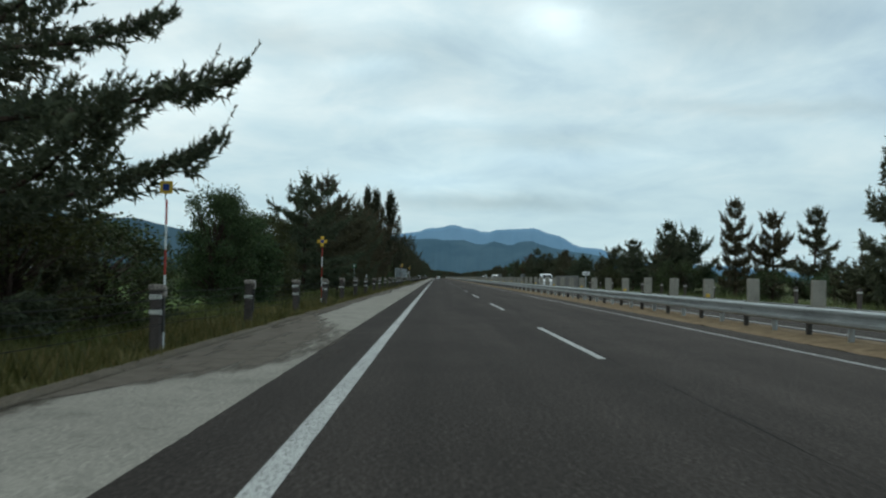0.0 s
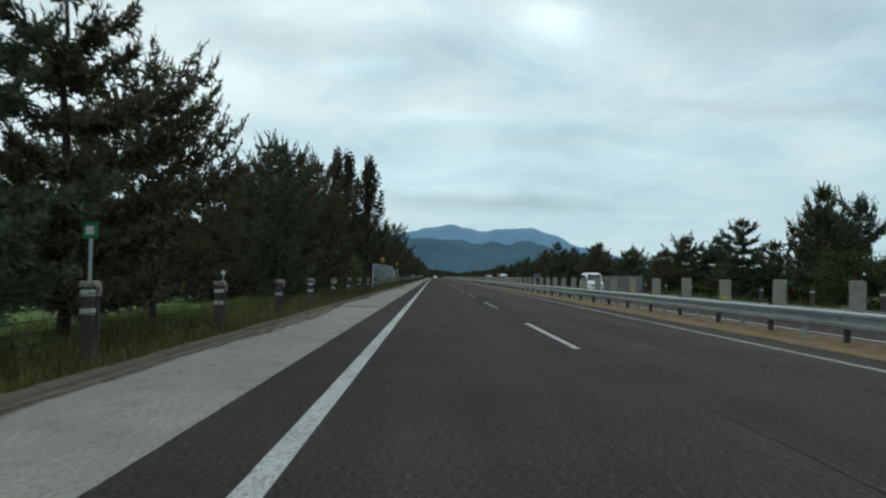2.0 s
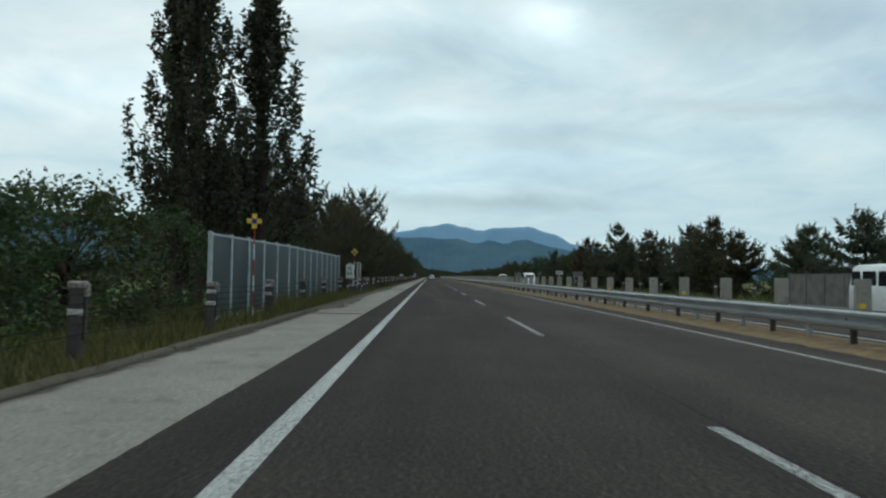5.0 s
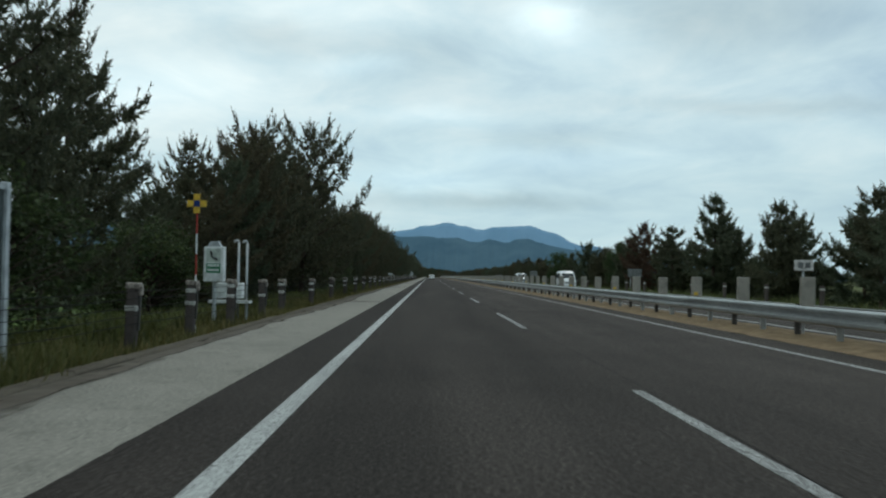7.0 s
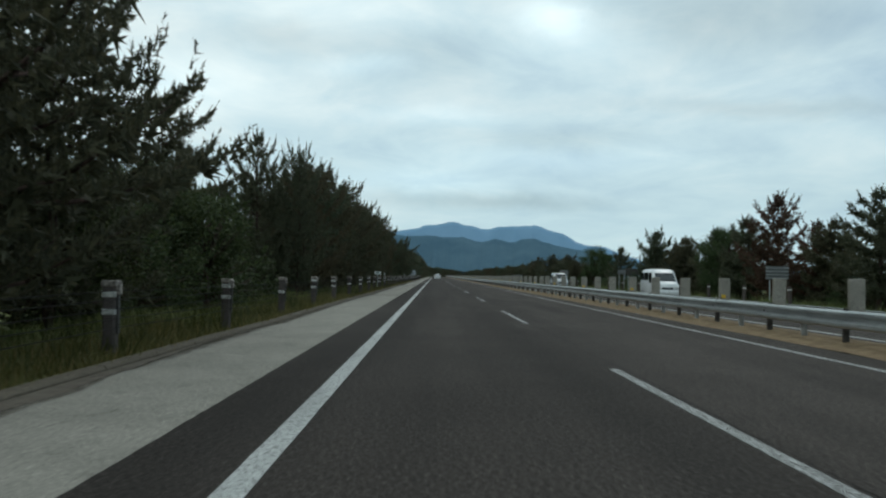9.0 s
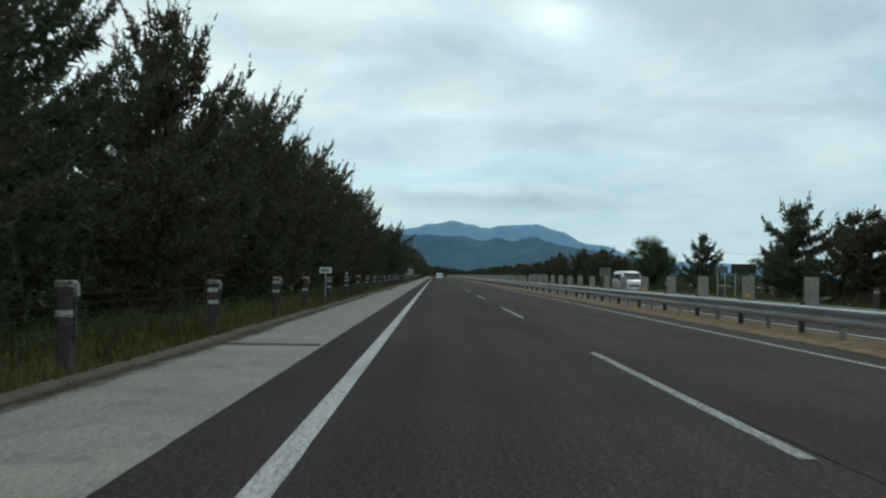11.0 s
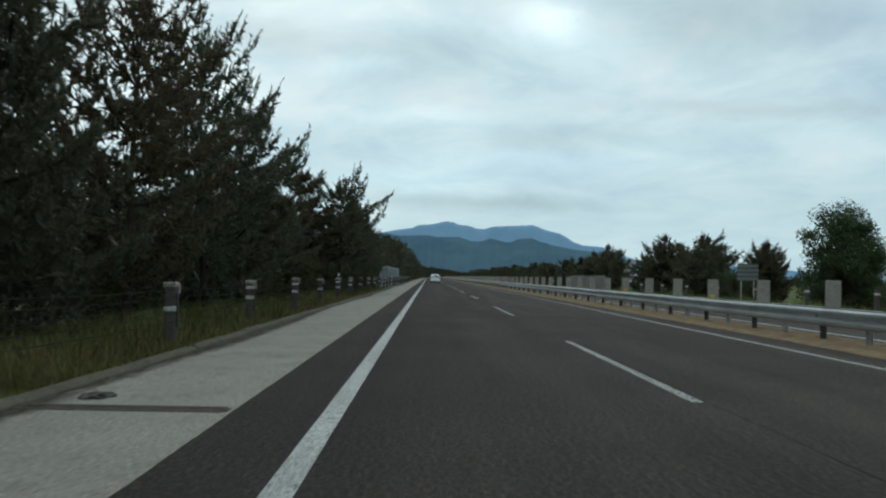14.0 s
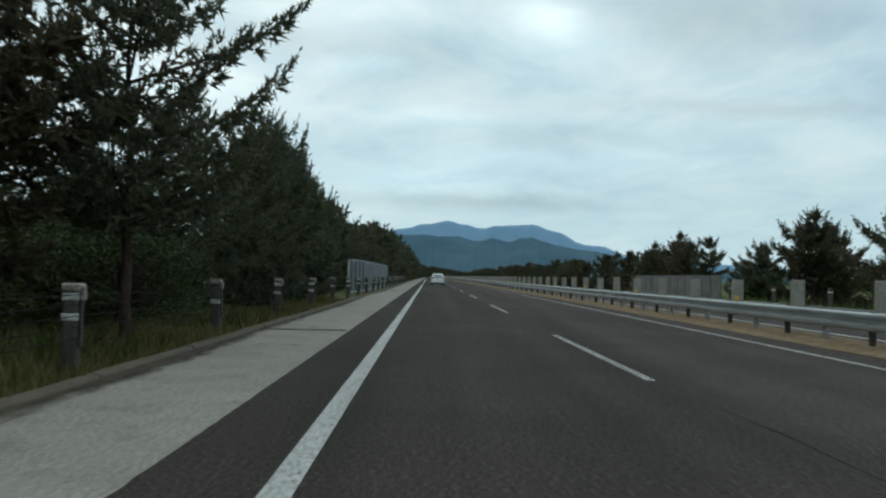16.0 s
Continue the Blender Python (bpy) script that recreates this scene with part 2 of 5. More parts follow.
def leaf_mat(name, dark, light, tip=None):
    """Foliage: a shade for each tree, each leaf a little different, lighter at some twigs."""
    a = Mat(name, 0.62, 0, 0.18)
    isl = a.ramp(a.geo.outputs["Random Per Island"], (0.0, dark), (0.75, light), (1.0, tip or light))
    tree = a.ramp(a.obj.outputs["Random"], (0.0, (1.0, 0.84, 0.78)), (0.25, (0.92, 0.90, 0.84)), (0.6, (0.92, 1.0, 0.96)), (1.0, (0.86, 1.10, 1.06)))
    shade = a.mix(1.0, isl, tree, "MULTIPLY")
    a.color(shade)
    through_light, mix = a.t.nodes.new("ShaderNodeBsdfTranslucent"), a.t.nodes.new("ShaderNodeMixShader")
    mix.inputs["Fac"].default_value = 0.32
    a.t.links.new(shade, through_light.inputs["Color"])
    a.t.links.new(a.bsdf.outputs[0], mix.inputs[1])
    a.t.links.new(through_light.outputs[0], mix.inputs[2])
    a.t.links.new(mix.outputs[0], a.t.nodes["Material Output"].inputs["Surface"])
    return a.m


def bark_mat():
    a = Mat("pine_bark", 0.95, 0, 0.1)
    c = a.ramp(a.noise(5, 5, 0.65, (3.0, 3.0, 0.7)), (0.3, (0.02, 0.016, 0.014)), (0.6, (0.075, 0.05, 0.04)), (0.8, (0.12, 0.085, 0.065)))
    a.color(c)
    return a.bump(a.noise(9, 4, 0.6, (3.0, 3.0, 0.6)), 0.7, 0.03).m


def galvanised_mat():
    a = Mat("galvanised_steel", 0.42, 0.75, 0.5)
    c = a.ramp(a.noise(1.4, 6, 0.6, (1.0, 0.5, 3.0)), (0.3, (0.27, 0.285, 0.285)), (0.7, (0.43, 0.45, 0.45)))
    a.color(a.mix(a.ramp(a.noise(7, 5, 0.7, (1, 0.3, 3)), (0.66, (0.0,)), (0.8, (0.5,))), c, (0.22, 0.17, 0.12)))
    a.rough(a.ramp(a.noise(5, 4), (0.3, (0.34,)), (0.7, (0.6,))))
    return a.m


def painted_haze_mat(name, low, high, glow):
    """Far hills: the haze of kilometres of air is put into colour and glow."""
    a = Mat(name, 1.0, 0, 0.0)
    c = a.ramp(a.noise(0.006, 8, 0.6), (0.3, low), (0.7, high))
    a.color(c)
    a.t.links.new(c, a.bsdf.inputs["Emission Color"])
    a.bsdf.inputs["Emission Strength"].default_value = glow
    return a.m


def panel_mat():
    """Weathered translucent sheet of the noise barriers."""
    a = Mat("translucent_sheet", 0.35, 0, 0.4)
    c = a.ramp(a.noise(1.2, 5, 0.6, (1.0, 1.0, 0.5)), (0.3, (0.056, 0.071, 0.075)), (0.7, (0.10, 0.122, 0.126)))
    a.color(c)
    clear = a.t.nodes.new("ShaderNodeBsdfTransparent")
    clear.inputs["Color"].default_value = (0.54, 0.63, 0.65, 1)
    mix = a.t.nodes.new("ShaderNodeMixShader")
    mix.inputs["Fac"].default_value = 0.56
    a.t.links.new(clear.outputs[0], mix.inputs[1])
    a.t.links.new(a.bsdf.outputs[0], mix.inputs[2])
    a.t.links.new(mix.outputs[0], a.t.nodes["Material Output"].inputs["Surface"])
    return a.m


ASPHALT, PAINT, WORN_PAINT = asphalt_mat(), line_mat("road_paint", 0.42), line_mat("worn_road_paint", 0.48)
SHOULDER = concrete_mat("shoulder_concrete", (0.262, 0.247, 0.214))
KERB = concrete_mat("kerb_concrete", (0.112, 0.096, 0.074), 1.6)
POST_CONCRETE = concrete_mat("post_concrete", (0.098, 0.082, 0.076), 3.0)
BOARD = concrete_mat("board_concrete", (0.29, 0.272, 0.235), 2.0)
SAND = earth_mat("dry_sandy_soil", (0.13, 0.093, 0.057), (0.27, 0.196, 0.118))
SOIL, GUTTER = soil_mat(), gutter_mat()
MEADOW = ground_mat()
GRASS = leaf_mat("verge_grass", (0.070, 0.078, 0.026), (0.142, 0.132, 0.048), (0.23, 0.178, 0.085))
LUSH = leaf_mat("lush_grass", (0.074, 0.080, 0.025), (0.134, 0.134, 0.043), (0.21, 0.178, 0.072))
WEED = leaf_mat("weed_leaf", (0.028, 0.038, 0.012), (0.066, 0.076, 0.022))
NEEDLE = leaf_mat("pine_needle", (0.057, 0.059, 0.039), (0.098, 0.097, 0.061), (0.140, 0.128, 0.079))
BROWN_NEEDLE = leaf_mat("browned_needle", (0.055, 0.034, 0.025), (0.11, 0.068, 0.047))
RICE = earth_mat("green_crop", (0.060, 0.100, 0.024), (0.090, 0.138, 0.036), 0.8)
LEAF = leaf_mat("broad_leaf", (0.036, 0.048, 0.022), (0.060, 0.078, 0.033), (0.095, 0.118, 0.046))
POPLAR_LEAF = leaf_mat("poplar_leaf", (0.040, 0.044, 0.028), (0.070, 0.072, 0.046), (0.115, 0.108, 0.075))
BARK, STEEL = bark_mat(), galvanised_mat()
DARK_STEEL = simple("dark_steel", (0.07, 0.065, 0.06), 0.6, 0.5)
RUST = simple("rusty_grate", (0.042, 0.033, 0.028), 0.85, 0.0, 0.3, 9)
GREY_PAINT = simple("grey_paint", (0.42, 0.45, 0.46), 0.55)
SHEET = panel_mat()
WHITE = simple("white_paint", (0.74, 0.76, 0.75), 0.5)
OFFWHITE = simple("aged_white_reflector", (0.50, 0.49, 0.46), 0.55, 0, 0.2, 14)
YELLOW = simple("yellow_paint", (0.66, 0.42, 0.05), 0.5)
BLUE = simple("blue_paint", (0.02, 0.05, 0.22), 0.5)
RED = simple("red_paint", (0.42, 0.05, 0.035), 0.55)
GREEN = simple("green_sign_paint", (0.03, 0.20, 0.10), 0.5)
CABLE = simple("dark_cable", (0.014, 0.013, 0.012), 0.9, 0, 0.1, 6, 0.1)
BLACK = simple("black_plastic", (0.015, 0.015, 0.016), 0.5)
RUBBER = simple("tyre_rubber", (0.018, 0.018, 0.018), 0.85)
CAR_WHITE = simple("white_car_paint", (0.72, 0.74, 0.74), 0.22, 0, 0.04, 2, 0.5)
CAR_SILVER = simple("silver_car_paint", (0.50, 0.52, 0.53), 0.25, 0.4, 0.05, 2, 0.5)
GLASS_DARK = simple("tinted_car_glass", (0.02, 0.024, 0.026), 0.08, 0, 0.05, 3, 0.6)
RED_LENS = simple("red_lamp_lens", (0.35, 0.02, 0.02), 0.2)
CLEAR_LENS = simple("clear_lamp_lens", (0.7, 0.7, 0.68), 0.15)
AMBER = simple("amber_lamp_lens", (0.75, 0.33, 0.03), 0.25)
WALL_PLASTER = simple("house_plaster", (0.46, 0.47, 0.47), 0.85, 0, 0.1, 0.6)
ROOF_TILE = simple("dark_roof_tile", (0.10, 0.12, 0.14), 0.6, 0, 0.15, 1.2)
WOOD_POLE = simple("weathered_pole", (0.12, 0.11, 0.10), 0.85)
# hill colours with the air's blue haze painted in, plus a faint glow
FAR_RANGE = painted_haze_mat("hazed_far_range", (0.085, 0.165, 0.24), (0.10, 0.185, 0.265), 0.55)
NEAR_RANGE = painted_haze_mat("hazed_near_range", (0.032, 0.066, 0.092), (0.048, 0.088, 0.115), 0.55)
LEFT_HILL = painted_haze_mat("hazed_wooded_hill", (0.032, 0.062, 0.085), (0.050, 0.088, 0.112), 0.38)
WOODS = leaf_mat("far_wood", (0.018, 0.032, 0.022), (0.04, 0.06, 0.035))


# ---- mesh helpers ----
def part(name, bm, material, parent=None, label="", smooth=False):
    """Links a bmesh, or finished mesh data, as one mesh object under its thing."""
    if isinstance(bm, bmesh.types.BMesh):
        me = bpy.data.meshes.new(name)
        bm.to_mesh(me)
        bm.free()
        me.materials.append(material)
        if smooth:
            me.polygons.foreach_set("use_smooth", [True] * len(me.polygons))
    else:
        me = bm
    ob = new(name, me)
    ob.parent = parent
    return tagged(ob, label=label)


def thing(name, at, label, category, group="", kind="", rz=0.0):
    ob = new(name)
    ob.matrix_basis = pose(*at, 0, 0, rz)
    return tagged(ob, label, category, group, kind)


def box(bm, x0, x1, y0, y1, z0, z1, bevel=0.0):
    made = bmesh.ops.create_cube(bm, size=1.0)["verts"]
    for v in made:
        v.co = Vector(((x0 + x1) / 2 + v.co.x * (x1 - x0), (y0 + y1) / 2 + v.co.y * (y1 - y0), (z0 + z1) / 2 + v.co.z * (z1 - z0)))
    if bevel:
        edges = list({e for v in made for e in v.link_edges})
        bmesh.ops.bevel(bm, geom=edges, offset=bevel, segments=1, affect="EDGES")
    return bm


def boxed(*args, bevel=0.0):
    return box(bmesh.new(), *args, bevel=bevel)


def tube(bm, a, b, r0, r1=None, sides=8):
    """A tapered round bar from a to b."""
    a, b, r1 = Vector(a), Vector(b), r0 if r1 is None else r1
    m = Matrix.Translation((a + b) / 2) @ (b - a).to_track_quat("Z", "Y").to_matrix().to_4x4()
    bmesh.ops.create_cone(bm, cap_ends=True, segments=sides, radius1=r0, radius2=r1, depth=(b - a).length, matrix=m)
    return bm


def tubed(*args, **kw):
    return tube(bmesh.new(), *args, **kw)


def prism(bm, outline, axis, lo, hi):
    """Sweeps an outline of 2D points along x, y or z."""
    def at(p, s):
        return {"x": (s, p[0], p[1]), "y": (p[0], s, p[1]), "z": (p[0], p[1], s)}[axis]
    low, high = [bm.verts.new(at(p, lo)) for p in outline], [bm.verts.new(at(p, hi)) for p in outline]
    n = len(outline)
    for i in range(n):
        bm.faces.new((low[i], low[(i + 1) % n], high[(i + 1) % n], high[i]))
    bm.faces.new(low[::-1])
    bm.faces.new(high)
    bmesh.ops.recalc_face_normals(bm, faces=bm.faces)
    return bm


def grid_sheet(name, xs, ys, height, material):
    """A sheet over the given lines, as mesh data."""
    verts = [(x, y, height(x, y)) for y in ys for x in xs]
    n = len(xs)
    faces = [(j * n + i, j * n + i + 1, (j + 1) * n + i + 1, (j + 1) * n + i) for j in range(len(ys) - 1) for i in range(n - 1)]
    me = bpy.data.meshes.new(name)
    me.from_pydata(verts, [], faces)
    me.materials.append(material)
    me.polygons.foreach_set("use_smooth", [True] * len(me.polygons))
    return me


def raw_mesh(name, verts, faces, material):
    me = bpy.data.meshes.new(name)
    me.from_pydata(verts, [], faces)
    me.materials.append(material)
    return me


# ---- the ground and the two carriageways ----
LEFT_LINE, LANE_LINE, RIGHT_LINE = -0.968, 2.55, 6.39
ASPHALT_EDGE, KERB_FACE, SAND_EDGE, FAR_EDGE = -1.833, -3.74, 7.28, 9.25
Y0, Y1 = -60.0, 800.0
rng = random.Random(7)


def ground_height(x, y):
    z = -0.06 + 0.05 * noise.noise(Vector((x * 0.3, y * 0.3, 0)))
    if x < -6.5:
        z -= min(0.5, (-6.5 - x) * 0.09)
    if x > 19.5:
        z -= min(0.8, (x - 19.5) * 0.06)
    return z - (0.12 if -3.9 < x < 18.4 else 0.0)


gx = [-5000, -2000, -700, -250, -120, -60, -35, -22, -16, -12, -10, -8.5, -7.2, -6.2, -5.2, -4.4, -3.9, -3.8, 18.35, 18.45, 19.5, 22, 26, 32, 45, 80, 160, 400, 1200, 5000]
gy = [-3000, -800, -200, -60] + list(range(-40, 470, 6)) + [500, 560, 640, 760, 900, 1200, 1500, 2200, 3200, 5000]
tagged(part("ground", grid_sheet("ground", gx, gy, ground_height, MEADOW), None), "green and yellowish meadow beside the road", "ground", kind="structure")


road = tagged(part("road", boxed(ASPHALT_EDGE, SAND_EDGE, Y0, Y1, -0.12, 0.0), ASPHALT), "dark grey worn asphalt carriageway with two lanes", "road", kind="structure")
tagged(part("opposite_road", boxed(FAR_EDGE, 17.9, Y0, Y1, -0.12, 0.0), ASPHALT), "dark grey asphalt carriageway for oncoming traffic", "road", kind="structure")
shoulder = tagged(part("shoulder", boxed(KERB_FACE - 0.02, ASPHALT_EDGE, Y0, Y1, -0.12, -0.003), SHOULDER), "pale rough concrete road shoulder with stains", "shoulder", kind="structure")


def median_height(x, y):
    s = (x - SAND_EDGE) / (FAR_EDGE - SAND_EDGE)
    return 0.004 + 0.09 * max(0.0, math.sin(math.pi * s)) * (0.8 + 0.5 * noise.noise(Vector((x * 1.5, y * 0.6, 3)))) + 0.02 * noise.noise(Vector((x * 4, y * 2, 9)))


my = [Y0 + 0.7 * i for i in range(700)] + [440, 470, 520, 700, Y1]
mx = [SAND_EDGE + (FAR_EDGE - SAND_EDGE) * i / 9 for i in range(10)]
tagged(part("median", grid_sheet("median", mx, my, median_height, SAND), None), "bare sandy brown soil strip between the carriageways", "median", kind="structure")

field = grid_sheet("crop_field", [-122 + 3 * i for i in range(39)], [2 + 4 * i for i in range(48)], lambda x, y: ground_height(x, y) + 0.13 + 0.05 * noise.noise(Vector((x * 0.9, y * 0.9, 4))), RICE)
tagged(part("crop_field", field, None), "bright green crop field beyond the verge", "field", kind="structure")

# painted lines
LINE_Z = 0.004


def painted(name, x, width, y0, y1, parent=None, ragged=0.007, paint=None):
    """A strip of road paint with slightly ragged edges."""
    n = max(2, min(900, int((y1 - y0) / 0.35)))
    verts, faces = [], []
    for i in range(n + 1):
        y = y0 + (y1 - y0) * i / n
        for s in (-1, 1):
            verts.append((x + s * (width / 2 + ragged * noise.noise(Vector((s * 7, y * 7.3, x)))), y, LINE_Z))
    for i in range(n):
        faces.append((2 * i, 2 * i + 1, 2 * i + 3, 2 * i + 2))
    return part(name, raw_mesh(name, verts, faces, paint or PAINT), None, parent)


tagged(painted("edge_line_left", LEFT_LINE, 0.19, Y0, 420), "worn white solid edge line on the asphalt", "road line", kind="structure")
tagged(painted("edge_line_left_far", LEFT_LINE, 0.19, 420, Y1), "worn white solid edge line on the asphalt", "road line", kind="structure")
tagged(painted("edge_line_right", RIGHT_LINE, 0.15, Y0, Y1, paint=WORN_PAINT), "white solid edge line beside the median", "road line", kind="structure")
tagged(painted("opposite_edge_line", 9.62, 0.16, Y0, Y1), "white solid edge line of the oncoming carriageway", "road line", kind="structure")
tagged(painted("opposite_outer_line", 16.9, 0.16, Y0, Y1), "white solid outer edge line", "road line", kind="structure")
lane_line = thing("lane_line", (0, 0, 0), "white broken line between the two lanes", "road line", kind="structure")
for k in range(-3, 39):
    painted("dash", LANE_LINE, 0.13, 13.82 + 20 * k, 22.3 + 20 * k, lane_line, paint=WORN_PAINT if k > 2 else PAINT)
far_lane = thing("opposite_lane_line", (0, 0, 0), "white broken line of the oncoming carriageway", "road line", kind="structure")
for k in range(-2, 30):
    painted("dash", 13.3, 0.15, 5 + 20 * k, 13.4 + 20 * k, far_lane)

# kerb stones along the shoulder, two metres each
kerb = thing("kerb", (0, 0, 0), "low grey concrete kerb stones with moss and grit", "kerb", kind="structure")
kerb_bm = prism(bmesh.new(), [(-0.16, -0.1), (0.0, -0.1), (0.0, 0.02), (-0.04, 0.055), (-0.16, 0.062)], "y", -0.992, 0.992)
bmesh.ops.bevel(kerb_bm, geom=kerb_bm.edges[:], offset=0.008, segments=1, affect="EDGES")
kerb_me = bpy.data.meshes.new("kerb_stone")
kerb_bm.to_mesh(kerb_me)
kerb_me.materials.append(KERB)
for i in range(225):
    ob = part("kerb_stone", kerb_me, None, kerb)
    ob.matrix_basis = pose(KERB_FACE + rng.uniform(-0.012, 0.012), -20 + 2 * i, rng.uniform(-0.012, 0.008), 0, 0, rng.uniform(-0.25, 0.25))
part("kerb_rest", prism(bmesh.new(), [(-0.16, -0.1), (0.0, -0.1), (0.0, 0.02), (-0.04, 0.055), (-0.16, 0.062)], "y", 429, Y1), KERB, kerb).matrix_basis = pose(KERB_FACE, 0, 0)

# cross drains in the shoulder, with a steel grate frame
for y in (72.9, 123.2, 173.2, 222.8, 272.8, 322.5, 372.5):
    drain = thing("cross_drain", (0, y, 0), "dark rusty cross drain cut into the concrete shoulder", "drain", "cross drains")
    part("channel", boxed(KERB_FACE + 0.02, ASPHALT_EDGE - 0.06, -0.10, 0.10, -0.004, 0.002), RUST, drain)
    for s in (-1, 1):
        part("frame", boxed(KERB_FACE + 0.02, ASPHALT_EDGE - 0.10, s * 0.125 - 0.02, s * 0.125 + 0.02, -0.004, 0.008, bevel=0.003), KERB, drain)

# a long crack and joints in the slab
crack = [(-3.05 + 0.05 * noise.noise(Vector((0, y * 0.4, 5))), 226 + y) for y in [0.5 * i for i in range(40)]]
cv, cf = [], []
for i, (x, y) in enumerate(crack):
    w = 0.006 + 0.006 * noise.noise(Vector((y, 2, 2)))
    cv += [(x - w, y, 0.002), (x + w, y, 0.002)]
    if i:
        cf.append((2 * i - 2, 2 * i - 1, 2 * i + 1, 2 * i))
part("crack", raw_mesh("crack", cv, cf, DARK_STEEL), None, shoulder)


def soil_patch(cx, cy, rx, ry, seed):
    """A thin fan of washed-out soil with an uneven rim."""
    bm, rings, sides = bmesh.new(), 5, 40
    centre = bm.verts.new((cx, cy, 0.012))
    last = None
    for r in range(1, rings + 1):
        ring = []
        for k in range(sides):
            a = 2 * math.pi * k / sides
            f = r / rings * (1 + 0.5 * noise.noise(Vector((math.cos(a) * 2.3, math.sin(a) * 2.3, seed))))
            x = max(KERB_FACE + 0.03, cx + rx * f * math.cos(a))
            ring.append(bm.verts.new((x, cy + ry * f * math.sin(a), 0.013 * (1 - (r / rings) ** 2) + 0.0005)))
        for k in range(sides):
            k2 = (k + 1) % sides
            if last is None:
                bm.faces.new((centre, ring[k], ring[k2]))
            else:
                bm.faces.new((last[k], ring[k], ring[k2], last[k2]))
        last = ring
    across = bm.loops.layers.uv.new("across")
    for face in bm.faces:
        for loop in face.loops:
            loop[across].uv = (min(1.0, math.hypot((loop.vert.co.x - cx) / rx, (loop.vert.co.y - cy) / ry)), 0)
    return tagged(part("soil_patch", bm, SOIL, None, smooth=True), "brown washed-out soil spread over the concrete shoulder", "soil", "soil patches", "stuff")


soil_patch(-3.6, 265.2, 0.25, 0.9, 3.0)


def ragged_strip(name, y0, y1, step, left, right, z, material, label, category):
    """A thin strip along the road between two wavering edges."""
    verts, faces = [], []
    n = int((y1 - y0) / step)
    for k in range(n + 1):
        y = y0 + step * k
        verts += [(left(y), y, z), (right(y), y, z)]
        if k:
            faces.append((2 * k - 2, 2 * k - 1, 2 * k + 1, 2 * k))
    me = raw_mesh(name, verts, faces, material)
    across = me.uv_layers.new(name="across")
    for loop in me.loops:
        across.data[loop.index].uv = (loop.vertex_index % 2, loop.vertex_index // 2 * step)
    return tagged(part(name, me, None), label, category, kind="stuff")


def waver(y, seed, a, f):
    return a * noise.fractal(Vector((0.3, y * f, seed)), 0.8, 2.0, 4)


ragged_strip("gutter_dirt", -10, 430, 0.5, lambda y: KERB_FACE - 0.03, lambda y: KERB_FACE + 1.1, 0.003, GUTTER, "dark soil gathered in the gutter along the kerb", "soil")


def soil_edge(y):
    """How far the washed-out soil reaches from the kerb towards the road."""
    def ramp_to(a, b, v):
        return max(0.0, min(1.0, (y - a) / (b - a))) * v
    reach = ramp_to(8.4, 13.0, 2.6) - ramp_to(19.0, 27.0, 2.3) + ramp_to(52.0, 60.0, 0.45) - ramp_to(66.0, 76.0, 0.75)
    reach += ramp_to(124.0, 129.0, 0.95) - ramp_to(134.0, 146.0, 0.55) + ramp_to(158.0, 163.0, 0.2) - ramp_to(176.0, 190.0, 0.8)
    return min(ASPHALT_EDGE + 0.55, KERB_FACE + max(0.02, reach + waver(y, 2.0, 0.10, 0.6) * min(1.0, reach * 2)))


ragged_strip("washed_soil", 8.5, 192, 0.2, lambda y: KERB_FACE + 0.01, soil_edge, 0.005, SOIL, "brown washed-out soil spread over the concrete shoulder", "soil")
ragged_strip("asphalt_rim", -10, 430, 0.12, lambda y: min(ASPHALT_EDGE - 0.002, ASPHALT_EDGE - 0.012 + waver(y, 8.0, 0.010, 5.0)), lambda y: ASPHALT_EDGE + 0.004, 0.0006, ASPHALT, "ragged rim of the asphalt on the concrete shoulder", "asphalt")
SEAM_TAR = earth_mat("seam_tar", (0.008, 0.008, 0.008), (0.022, 0.021, 0.02), 9.0)
ragged_strip("paving_seam", -4, 345, 0.25, lambda y: 2.66 + waver(y, 5.0, 0.04, 0.35), lambda y: 2.66 + waver(y, 5.0, 0.04, 0.35) + max(0.0, 0.012 + 0.02 * noise.noise(Vector((y * 0.45, 1, 1)))), 0.002, SEAM_TAR, "dark cracked seam in the asphalt", "seam")


